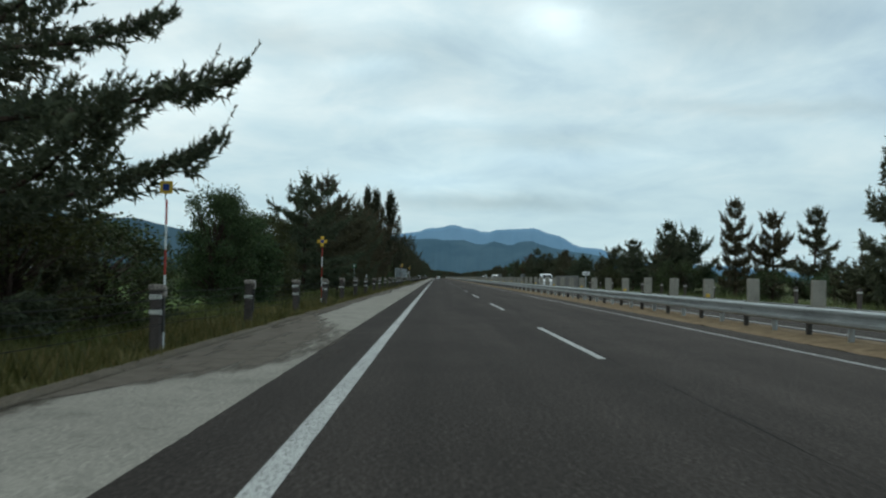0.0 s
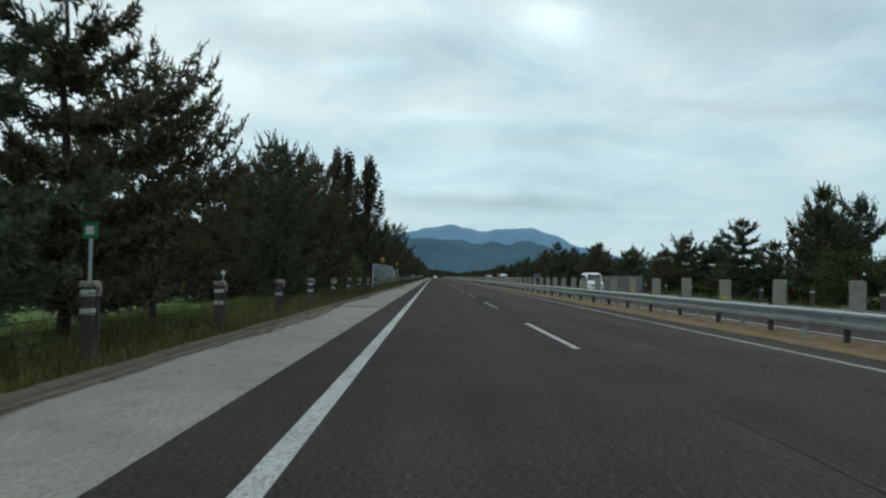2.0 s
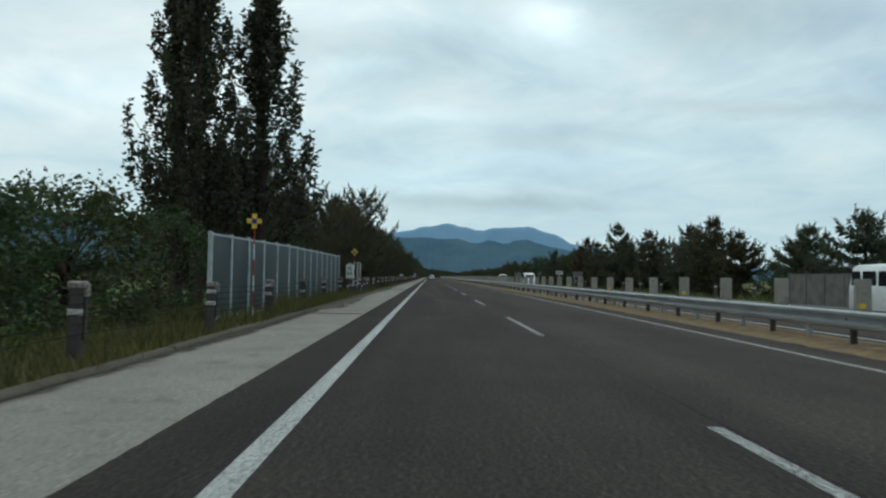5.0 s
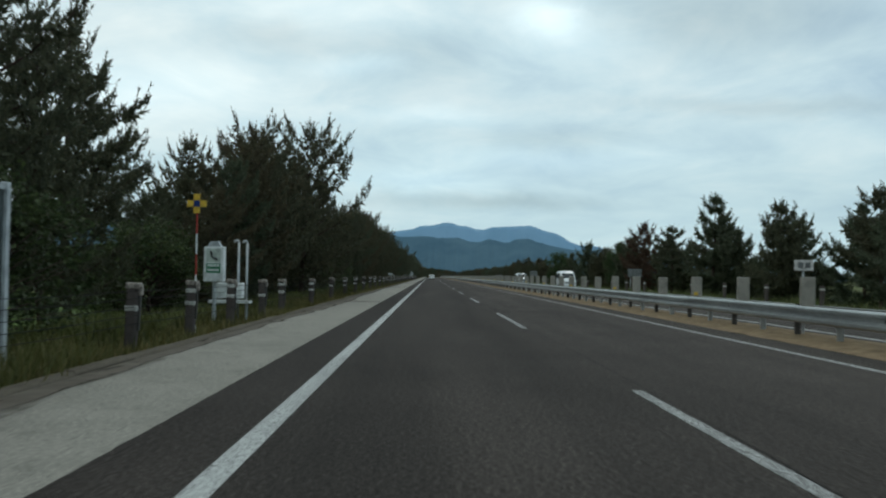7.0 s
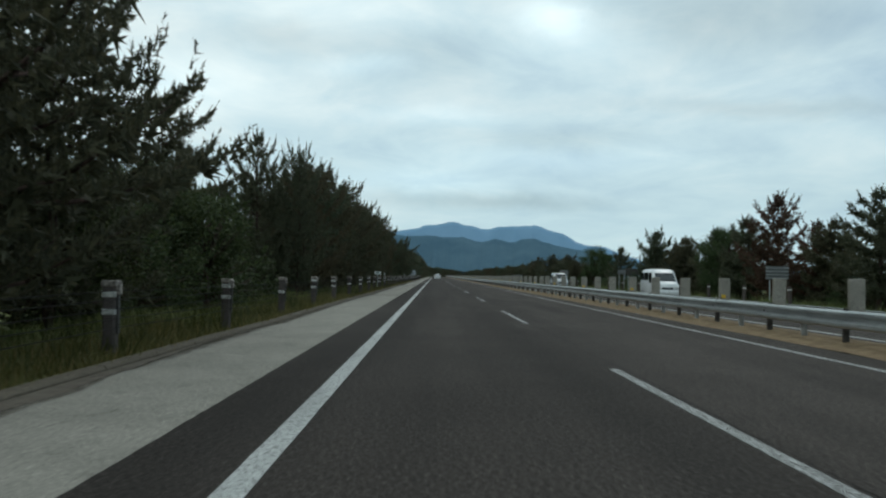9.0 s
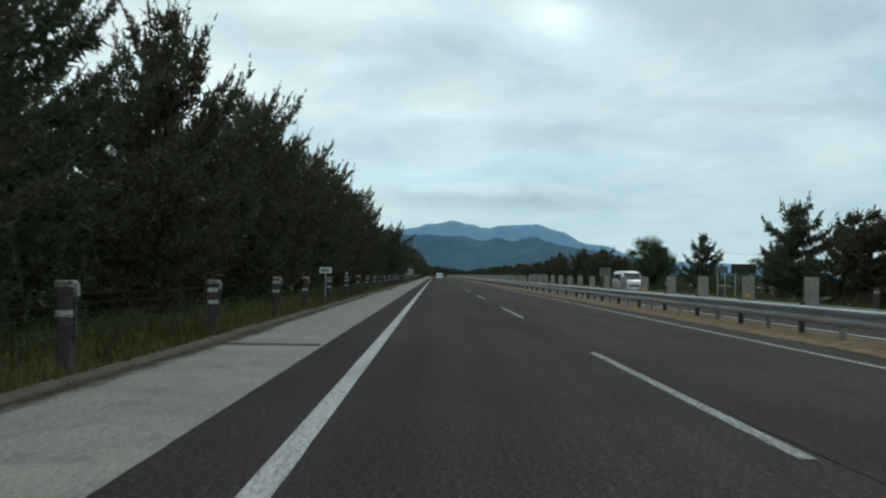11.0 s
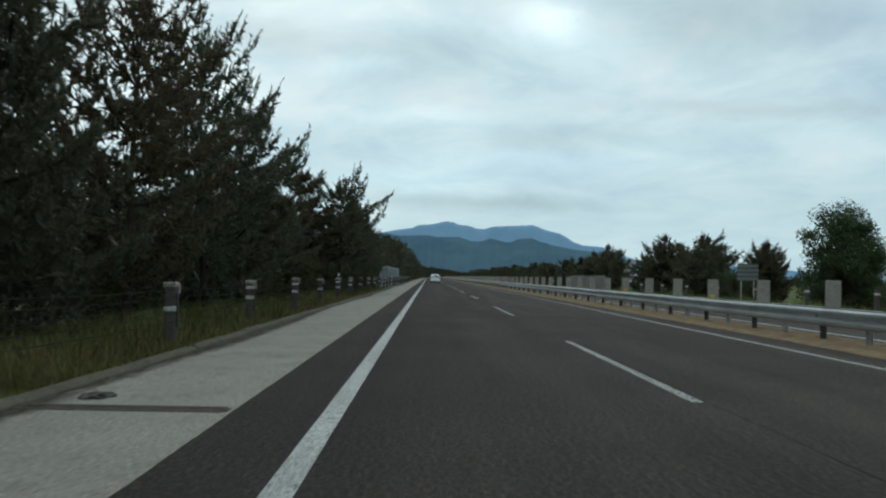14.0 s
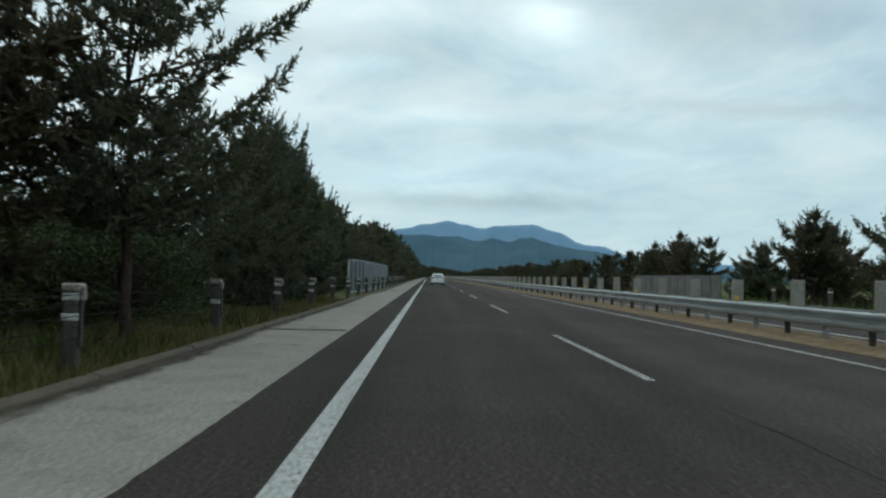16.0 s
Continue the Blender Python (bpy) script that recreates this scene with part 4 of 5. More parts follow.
for x, y in [(-11.2 - 3.0 * rng.random(), 162 + 7.3 * i) for i in range(20)]:
    if not (y < 178 or 192 < y < 208 or 264 < y < 283):
        LEFT_TREES.append((P, x, y, rng.uniform(7.4, 8.8) if y < 192 else rng.uniform(7.2, 8.6) if 226 < y < 300 else rng.uniform(4.0, 5.2), 1.2))
for i in range(13):
    LEFT_TREES.append(("small" if i > 4 else C, (-6.5 if i < 3 else -7.9) - 1.2 * rng.random(), 340 + 6.4 * i, rng.uniform(6.6, 8.0), 0.9))
LEFT_TREES += [("small", -11.8, 90.5, 7.4, 1.2), ("small", -12.2, 98.0, 7.2, 1.2)]
LEFT_TREES += [(B, -8.8 - 1.2 * (i % 2), 299 + 3.1 * i, 2.8 + 0.35 * (i % 4), 1.1) for i in range(13)]
LEFT_TREES += [("small", -12.0 - 1.5 * (i % 2), 302 + 5.5 * i, 4.6, 1.15) for i in range(7)]
# a dark understorey below the pines
for i in range(48):
    y = 62 + 5.9 * i
    if not (y < 82 or 100 < y < 160 or 263 < y < 290 or 312 < y < 324):
        LEFT_TREES.append((B, -9.4 - 3.0 * rng.random(), y, rng.uniform(2.2, 3.6), 1.2))
POOL = {P: PINES, T: TALL, S: SPARSE, B: BUSH, O: OAK, Q: POPLARS, C: CONES, L: LAYERED, K: SPIRES, "small": SMALL, "tiny": TINY, "brown": BROWNED}
count = {}


def plant(kind, x, y, h, wide):
    count[kind] = count.get(kind, 0) + 1
    put(POOL[kind][count[kind] % len(POOL[kind])], x, y, h, rng.uniform(0, 360), wide)


for kind, x, y, h, wide in LEFT_TREES:
    tree = kind in (P, T, S)
    plant(kind, x, y, h * (1.02 if tree else 1.0), wide * (0.94 if tree else 1.0))
for i in range(46):
    plant("tiny", -6.6 - 2.0 * rng.random(), 426 + 6.5 * i, rng.uniform(7.6, 9.4), 1.15)

# where the road bends away to the right, trees stand across its line
for i in range(60):
    y = 700 + 9 * i + rng.uniform(-3, 3)
    plant("tiny", -8.5 + max(0.0, (y - 800) / 420) * 34 + rng.uniform(-1.5, 1.5), y, rng.uniform(6.0, 8.5), 1.3)
for i in range(16):
    plant("tiny", 24 + 2.6 * i + rng.uniform(-1, 1), 1120 + rng.uniform(-20, 20), rng.uniform(5.0, 7.5), 1.4)

# beyond the oncoming carriageway
FIELD_BUSHES = [(-50.5, 124.0, 2.3), (-47.0, 121.0, 2.0), (-43.5, 126.0, 2.6), (-40.5, 122.0, 2.2), (-37.0, 125.0, 2.5), (-54.0, 128.0, 2.2)]
for x, y, h in FIELD_BUSHES:
    plant(B, x, y, h, 0.9)
RIGHT_TREES = [
    (S, 26.4, 51.0, 9.4, 1.3), (S, 25.9, 78.4, 8.3, 0.8), (S, 29.5, 79.3, 7.4, 0.9), (S, 31.0, 74.5, 7.4, 1.1), (C, 24.0, 93.5, 7.3, 0.72), (C, 26.9, 94.6, 7.2, 0.75), (C, 25.6, 98.5, 6.6, 0.9), (S, 22.6, 104.4, 5.8, 1.1), (C, 26.0, 107.0, 4.4, 0.9),
    (B, 24.0, 90.0, 3.4, 1.2), (B, 26.0, 114.0, 3.0, 1.0), (C, 26.1, 131.0, 6.2, 1.1), (C, 28.4, 128.5, 5.9, 1.1), (C, 24.6, 134.0, 4.4, 0.9), (C, 22.8, 142.0, 5.3, 0.95), (C, 27.0, 147.0, 4.6, 0.9), (C, 25.0, 154.0, 5.0, 0.9),
    (C, 27.0, 160.0, 4.6, 0.9), (C, 24.5, 166.0, 5.2, 0.9), (C, 24.7, 173.2, 6.7, 0.9), (C, 24.4, 177.0, 6.0, 0.9), (S, 25.5, 183.0, 6.6, 1.0), (C, 27.0, 188.0, 6.2, 0.9), (C, 24.2, 193.8, 6.6, 0.8), (C, 26.5, 198.0, 6.2, 0.9),
    (S, 22.4, 203.3, 7.8, 1.1), (C, 24.8, 208.5, 7.0, 0.85), (C, 24.0, 202.0, 5.2, 0.8), (S, 22.5, 215.8, 6.0, 1.1), (C, 26.0, 222.0, 5.2, 0.9), (C, 25.6, 228.0, 5.4, 0.9), ("brown", 24.3, 233.7, 7.4, 0.85), ("brown", 26.0, 231.0, 5.4, 0.8), (C, 24.6, 241.0, 6.2, 0.9), (O, 24.8, 247.0, 5.8, 0.8), (C, 25.8, 252.0, 6.2, 0.9),
    (C, 24.5, 258.0, 5.4, 0.9), (C, 26.0, 264.0, 5.6, 0.9), (C, 24.2, 267.8, 6.8, 0.9), (C, 26.5, 276.0, 4.8, 0.9), (C, 25.8, 295.0, 5.6, 0.8), (O, 27.8, 325.9, 6.7, 0.95), (O, 30.4, 330.0, 5.6, 0.8), (C, 28.0, 340.0, 4.6, 0.9), (C, 25.5, 333.0, 4.4, 0.8),
    (C, 27.6, 351.0, 4.8, 1.0), (C, 27.5, 355.4, 6.2, 1.1), (C, 25.1, 362.3, 6.2, 1.1), (C, 28.0, 366.0, 5.4, 0.9), (C, 24.6, 349.0, 4.6, 0.9), (C, 26.3, 397.7, 6.4, 0.9), (C, 25.0, 390.0, 5.0, 0.9), (S, 25.0, 384.0, 5.2, 0.9), (C, 26.0, 374.0, 4.6, 0.9), (C, 25.5, 405.0, 5.6, 0.9),
]
for kind, x, y, h, wide in RIGHT_TREES:
    plant(kind, x, y, h * 1.06, wide * (0.95 if kind == S else 1.1))
for i in range(75):
    plant("tiny", 23.5 + 4.0 * rng.random(), 412 + 5.4 * i, rng.uniform(3.8, 5.6), 1.1)
for i in range(52):
    y = 60 + 6.4 * i + rng.uniform(-2, 2)
    gap = 278 < y < 322
    plant(B if i % 3 or gap else C, 25.0 + 5.0 * rng.random(), y, rng.uniform(1.4, 2.0) if gap else rng.uniform(2.2, 3.6), 1.15)


# ---- grass and weeds on the verges ----
def grass(name, zones, blade_h, per_m2, material, label, seed):
    """Blades of grass over strips (x0, x1, y0, y1), in tufts."""
    r = np.random.RandomState(seed)
    verts, faces = [], []
    for x0, x1, y0, y1 in zones:
        n = int((x1 - x0) * (y1 - y0) * per_m2)
        xs, ys = r.uniform(x0, x1, n), r.uniform(y0, y1, n)
        for x, y in zip(xs, ys):
            patch = noise.noise(Vector((x * 0.5, y * 0.23, seed)))
            tall = blade_h * (0.75 + 0.8 * patch) * r.uniform(0.6, 1.3)
            if tall < 0.07:
                continue
            z = ground_height(x, y)
            for _ in range(7):
                a, lean = r.uniform(0, 6.28), r.uniform(0.15, 1.1)
                bx, by = x + r.normal(0, 0.07), y + r.normal(0, 0.07)
                w = r.uniform(0.008, 0.022)
                hh = tall * r.uniform(0.5, 1.15)
                tx, ty = bx + math.cos(a) * lean * hh, by + math.sin(a) * lean * hh
                i = len(verts)
                verts += [(bx - w * math.sin(a), by + w * math.cos(a), z - 0.05), (bx + w * math.sin(a), by - w * math.cos(a), z - 0.05), (tx, ty, z + hh)]
                faces.append((i, i + 1, i + 2))
    return tagged(part(name, raw_mesh(name, verts, faces, material), None), label, "grass", kind="stuff")


grass("grass_verge", [(-6.0, -3.86, 2, 345)], 0.26, 44, GRASS, "yellowish green grass along the kerb", 4)
grass("grass_behind_fence", [(-9.5, -5.4, 2, 345)], 0.40, 12, LUSH, "tall green grass behind the cable fence", 24)
grass("grass_by_barrier", [(-4.64, -3.95, 116, 145)], 0.58, 60, GRASS, "tall dry grass in front of the sheet barrier", 34)
grass("weeds_verge", [(-7.0, -4.15, 2, 345)], 0.48, 5, WEED, "dark green weeds round the fence posts", 14)
grass("grass_field_edge", [(-13.0, -6.0, 18, 130)], 0.34, 3.0, LUSH, "green grass under the roadside trees", 5)
grass("grass_under_trees", [(-9.5, -6.0, 130, 345)], 0.36, 3.0, WEED, "green weeds under the roadside pines", 6)
grass("grass_far_verge", [(18.5, 23.0, 40, 400)], 0.55, 2.2, GRASS, "dry yellowish grass beyond the oncoming lanes", 8)
grass("grass_median", [(7.6, 9.1, 20, 360)], 0.16, 0.35, GRASS, "sparse dry weeds in the sandy median", 9)

# ---- cable fence along the verge ----
FENCE_X = -4.38
post_ys = [42.7 + 7.1 * k for k in range(-6, 13)] + [133.7, 140.7, 146.8, 150.4, 154.0, 158.0] + [161.5 + 7.12 * k for k in range(11)] + [238.1, 245.1, 252.4, 259.3, 266.2, 273.2, 279.8, 286.4, 293.5, 300.5, 307.0] + [313.7 + 7.3 * k for k in range(21)]
fence = thing("cable_fence", (0, 0, 0), "guard cable fence with weathered concrete posts and white reflector bands", "fence")
fence_bm = boxed(-0.088, 0.088, -0.088, 0.088, -0.3, 0.98, bevel=0.025)
post_me = bpy.data.meshes.new("post")
fence_bm.to_mesh(post_me)
fence_bm.free()
post_me.materials.append(POST_CONCRETE)
band_bm = boxed(-0.096, 0.096, -0.096, 0.096, -0.045, 0.045, bevel=0.012)
band_me = bpy.data.meshes.new("reflector_band")
band_bm.to_mesh(band_me)
band_bm.free()
band_me.materials.append(OFFWHITE)
cap_bm = boxed(-0.11, 0.12, -0.10, 0.10, 0.0, 0.10, bevel=0.02)
box(cap_bm, 0.09, 0.15, -0.05, 0.05, -0.10, 0.06, 0.01)
cap_me = bpy.data.meshes.new("cap")
cap_bm.to_mesh(cap_me)
cap_bm.free()
cap_me.materials.append(simple("rusty_cap", (0.27, 0.235, 0.205), 0.75, 0.0, 0.3, 20))
clip_bm = boxed(0.075, 0.125, -0.035, 0.035, 0.30, 0.92, bevel=0.008)
clip_me = bpy.data.meshes.new("cable_bracket")
clip_bm.to_mesh(clip_me)
clip_bm.free()
clip_me.materials.append(DARK_STEEL)
for i, y in enumerate(post_ys):
    p = part("post", post_me, None, fence)
    p.matrix_basis = pose(FENCE_X + rng.uniform(-0.03, 0.03), y, rng.uniform(-0.03, 0.03), rng.uniform(-1.6, 1.6), rng.uniform(-2, 2), rng.uniform(-4, 4))
    for z in (0.62, 0.86):
        if z < 0.7 or i % 3:
            band = part("reflector_band", band_me, None, p, "aged white reflector band")
            band.matrix_basis = pose(0, 0, z + (0.03 if i % 2 else -0.01))
    part("cap", cap_me, None, p, "rusty cap").matrix_basis = pose(0, 0, 0.95)
    part("cable_bracket", clip_me, None, p)
for z in (0.40, 0.53, 0.66, 0.79, 0.91):
    cable = bmesh.new()
    ys = sorted(post_ys)
    for a, b in zip(ys, ys[1:]):
        m = (a + b) / 2
        sag = 0.004 * (b - a)
        tube(cable, (FENCE_X + 0.12, a, z), (FENCE_X + 0.12, m, z - sag), 0.006, sides=5)
        tube(cable, (FENCE_X + 0.12, m, z - sag), (FENCE_X + 0.12, b, z), 0.006, sides=5)
    part("cable", cable, CABLE, fence, "dark steel cable")

# delineator discs on some posts
for y in (252.6, 307.4, 57.1):
    d = thing("delineator", (FENCE_X, y + 0.02, 1.03), "small white round delineator on a fence post", "delineator", "delineators")
    part("stem", tubed((0, 0, 0), (0, 0, 0.12), 0.015), GREY_PAINT, d)
    part("disc", tubed((0, -0.015, 0.17), (0, 0.015, 0.17), 0.045, sides=16), WHITE, d)


# ---- guardrail in the median: one row of posts with a beam on either side ----
POST_X = 8.12


def shared(name, bm, material):
    me = bpy.data.meshes.new(name)
    bm.to_mesh(me)
    bm.free()
    me.materials.append(material)
    return me


PROFILE = [(0.0, 0.695), (0.05, 0.69), (0.083, 0.655), (0.083, 0.61), (0.0, 0.56), (0.0, 0.50), (0.083, 0.45), (0.083, 0.395), (0.05, 0.355), (0.0, 0.345)]
rail = thing("guardrail", (POST_X, 0, 0), "galvanised steel guardrail with ribbed beams along the median", "guardrail")
post_plain = shared("post", tubed((0, 0, -0.3), (0, 0, 0.66), 0.062, sides=12), STEEL)
post_dark = shared("post", tubed((0, 0, -0.3), (0, 0, 0.70), 0.066, sides=12), DARK_STEEL)
for side, off, reach in ((-1, -0.14, 0.14), (1, 0.42, 0.42)):
    outline = [(side * a, z) for a, z in PROFILE] + [(side * (a - 0.012), z * 0.97 + 0.016) for a, z in PROFILE[::-1]]
    beam_me = shared("beam", prism(bmesh.new(), outline, "y", -0.004, 4.03), STEEL)
    arm_me = shared("spacer", boxed(min(0, off), max(0, off), -0.035, 0.035, 0.47, 0.64, bevel=0.008), DARK_STEEL)
    for i in range(-6, 106):
        part("beam", beam_me, None, rail).matrix_basis = pose(off + rng.uniform(-0.004, 0.004), 3.1 + 4 * i, rng.uniform(-0.006, 0.006))
        part("spacer", arm_me, None, rail).matrix_basis = pose(0, 3.68 + 4 * i, 0)
    part("far_beam", prism(bmesh.new(), outline, "y", 427.2, 790), STEEL, rail).matrix_basis = pose(off, 0, 0)
for i in range(-12, 212):
    dark = i % 2 == 0
    part("post", post_dark if dark else post_plain, None, rail).matrix_basis = pose(0, 3.68 + 2 * i, 0, rng.uniform(-0.8, 0.8), 0, 0)

# ---- anti-glare boards between the rails ----
board_bm = prism(bmesh.new(), [(-0.148, 0.56), (0.148, 0.56), (0.148, 1.28), (0.135, 1.295), (-0.135, 1.295), (-0.148, 1.28)], "y", -0.06, 0.06)
bmesh.ops.bevel(board_bm, geom=board_bm.edges[:], offset=0.01, segments=1, affect="EDGES")
board_me = bpy.data.meshes.new("board")
board_bm.to_mesh(board_me)
board_bm.free()
board_me.materials.append(BOARD)
stem_bm = tubed((-0.2, 0, 0.5), (-0.2, 0, 0.72), 0.05, sides=10)
box(stem_bm, -0.22, 0.1, -0.03, 0.03, 0.62, 0.70)
stem_me = bpy.data.meshes.new("stem")
stem_bm.to_mesh(stem_me)
stem_bm.free()
stem_me.materials.append(DARK_STEEL)
refl_me = bpy.data.meshes.new("reflector")
refl_bm = boxed(-0.10, 0.02, -0.085, -0.062, 0.74, 0.84, bevel=0.008)
refl_bm.to_mesh(refl_me)
refl_bm.free()
refl_me.materials.append(YELLOW)
for i in range(-3, 105):
    y = 3.68 + 4 * i
    tilt = rng.uniform(-1.2, 1.2)
    b = thing("anti_glare_board", (8.32, y, 0.0), "upright grey concrete anti-glare board in the median", "board", "anti-glare boards")
    b.matrix_basis = pose(8.32 + rng.uniform(-0.02, 0.02), y, rng.uniform(-0.03, 0.02), tilt, rng.uniform(-1, 1), rng.uniform(-3, 3))
    part("slab", board_me, None, b)
    part("stem", stem_me, None, b, "steel stem")
    if i % 3 == 0:
        tagged(b, "upright grey concrete anti-glare board with a yellow reflector")
        part("reflector", refl_me, None, b, "yellow reflector")
far_boards = bmesh.new()
for i in range(105, 190):
    box(far_boards, 8.15, 8.49, 3.68 + 4 * i - 0.06, 3.68 + 4 * i + 0.06, -0.1, 1.29)
tagged(part("far_anti_glare_boards", far_boards, BOARD), "row of far grey anti-glare boards in the median", "board", kind="stuff")


# ---- signs ----
SIGN_BACK = simple("dull_sign_back", (0.13, 0.135, 0.135), 0.6)


def bars(parent, x0, x1, z0, z1, y, n, material):
    """Unreadable writing as plain bars."""
    step = (x1 - x0) / n
    for i in range(n):
        part("character_bar", boxed(x0 + step * (i + 0.14), x0 + step * (i + 0.86), y - 0.003, y, z0, z1), material, parent)


def plate_sign(x, y, z0, z1, width, label, plate, mark=None, n=2, post=True, foot=0.0):
    s = thing("sign", (x, y, 0), label, "sign")
    part("post", tubed((0, 0.03, foot - 0.2), (0, 0.03, z1 - 0.02), 0.024), GREY_PAINT, s)
    part("plate", boxed(-width / 2, width / 2, -0.012, 0.008, z0, z1, bevel=0.006), plate, s)
    if mark:
        h = z1 - z0
        bars(s, -width * 0.36, width * 0.36, z0 + h * 0.24, z1 - h * 0.24, -0.013, n, mark)
    return s


plate_sign(8.5, 51.4, 1.42, 1.62, 0.40, "small white plate sign on a post in the median", WHITE, SIGN_BACK, 3)
plate_sign(8.34, 151.9, 1.43, 1.66, 0.42, "small white plate sign on a post in the median", OFFWHITE, SIGN_BACK, 2)
plate_sign(-4.55, 245.3, 1.18, 1.42, 0.50, "white distance plate with grey-green marks behind the cable fence", WHITE, simple("grey_green_marks", (0.14, 0.25, 0.22), 0.6), 4)
plate_sign(-4.5, 50.0, 1.62, 1.84, 0.20, "small green and white plate on a slim post", GREEN, WHITE, 1)
for x, y, w, z0, z1 in ((21.8, 227.4, 1.45, 1.35, 2.2), (22.8, 279.8, 1.0, 1.75, 2.3), (23.05, 330.5, 1.55, 1.3, 2.55)):
    s = thing("sign", (x, y, 0), "grey back of a road sign on two posts", "sign", "sign backs")
    for k in (-0.3, 0.3):
        part("post", tubed((k * w, 0.05, -0.9), (k * w, 0.05, z1 - 0.1), 0.035), GREY_PAINT, s)
    part("plate", boxed(-w / 2, w / 2, -0.01, 0.01, z0, z1, bevel=0.006), SIGN_BACK, s)
    for z in [z0 + (z1 - z0) * q for q in (0.12, 0.37, 0.62, 0.87)]:
        part("stiffener", boxed(-w / 2, w / 2, -0.04, -0.012, z - 0.02, z + 0.02), STEEL, s)
s = thing("sign", (23.6, 277.0, 0), "dark sign board on two posts beyond the oncoming lanes", "sign")
for k in (-0.6, 0.6):
    part("post", tubed((k, 0.06, -0.9), (k, 0.06, 2.0), 0.04), GREY_PAINT, s)
part("plate", boxed(-0.95, 0.95, -0.02, 0.02, 1.7, 2.45, bevel=0.01), DARK_STEEL, s)


def marker_pole(y, z, label="red and white banded pole with a yellow and blue checker marker", square=False):
    s = thing("marker_pole", (FENCE_X - 0.12, y, 0), label, "marker", "marker poles")
    step = (z - 0.1) / 6
    for i in range(6):
        part("pole_band", tubed((0, 0, -0.1 + step * i), (0, 0, -0.1 + step * (i + 1)), 0.018, sides=8), RED if i % 2 else WHITE, s)
    k = 0.066
    if square:
        part("marker_plate", boxed(-0.105, 0.105, -0.05, -0.03, z - 0.105, z + 0.105, bevel=0.004), YELLOW, s)
        part("marker_centre", boxed(-0.055, 0.055, -0.054, -0.051, z - 0.055, z + 0.055), BLUE, s, "dark blue square")
        return s
    for dx, dz, m in ((0, 1, YELLOW), (-1, 0, YELLOW), (1, 0, YELLOW), (0, -1, YELLOW), (0, 0, BLUE)):
        part("marker_plate", boxed(dx * 2 * k - k, dx * 2 * k + k, -0.05, -0.03, z + dz * 2 * k - k, z + dz * 2 * k + k, bevel=0.004), m, s)
    return s


marker_pole(15.1, 2.62, "red and white banded pole with a square yellow and blue marker", True)
marker_pole(35.8, 2.52)
marker_pole(119.0, 2.6)
marker_pole(151.2, 2.62)

# ---- emergency telephone post ----
phone = thing("emergency_phone_sign", (-5.15, 155.5, 0), "white emergency telephone box sign with green panel on a post", "sign")
part("post", tubed((0, 0.1, -0.3), (0, 0.1, 1.0), 0.05, sides=10), GREY_PAINT, phone)
cabinet = part("sign_box", boxed(-0.25, 0.25, -0.06, 0.22, 0.98, 1.86, bevel=0.015), WHITE, phone)
part("sign_roof", prism(bmesh.new(), [(-0.18, 1.86), (0.18, 1.86), (0.09, 2.0), (-0.09, 2.0)], "y", -0.02, 0.18), GREY_PAINT, phone)
part("picture_panel", boxed(-0.18, 0.18, -0.072, -0.062, 1.47, 1.80), simple("pale_panel", (0.5, 0.56, 0.5), 0.5), phone)
part("green_panel", boxed(-0.18, 0.18, -0.072, -0.062, 1.20, 1.44), GREEN, phone)
handset = bmesh.new()
for a, b in (((-0.09, 1.74), (-0.02, 1.69)), ((-0.07, 1.72), (-0.03, 1.60)), ((-0.03, 1.60), (0.06, 1.54)), ((0.03, 1.58), (0.10, 1.52))):
    tube(handset, (a[0], -0.074, a[1]), (b[0], -0.074, b[1]), 0.022, sides=6)
part("handset_symbol", handset, BLACK, phone, "black telephone handset symbol")
for i in range(4):
    part("character_bar", boxed(-0.15 + i * 0.078, -0.09 + i * 0.078, -0.077, -0.073, 1.36, 1.42), WHITE, phone)
part("character_bar", boxed(-0.14, 0.14, -0.077, -0.073, 1.25, 1.30), WHITE, phone)
booth = thing("telephone_cabinet", (-5.3, 156.2, 0), "low white roadside telephone cabinet with rails", "cabinet")
part("body", boxed(0.1, 0.75, -0.2, 0.2, 0.55, 0.95, bevel=0.02), WHITE, booth)
part("shelf", boxed(-0.1, 0.95, -0.22, 0.22, 0.42, 0.50, bevel=0.01), WHITE, booth)
for x in (0.0, 0.85):
    part("leg", tubed((x, 0, -0.3), (x, 0, 0.45), 0.03), GREY_PAINT, booth)
for x, y in ((-4.72, 156.4), (-4.56, 156.7)):
    vent = thing("bent_pipe", (x, y, 0), "pale steel pipe with a bent top", "pipe", "bent pipes")
    bm = bmesh.new()
    tube(bm, (0, 0, -0.3), (0, 0, 2.0), 0.032, sides=10)
    for i in range(5):
        a0, a1 = math.pi * i / 5, math.pi * (i + 1) / 5
        tube(bm, (-0.06 + 0.06 * math.cos(a0), 0, 2.0 + 0.06 * math.sin(a0)), (-0.06 + 0.06 * math.cos(a1), 0, 2.0 + 0.06 * math.sin(a1)), 0.032, sides=10)
    part("pipe", bm, STEEL, vent, smooth=True)


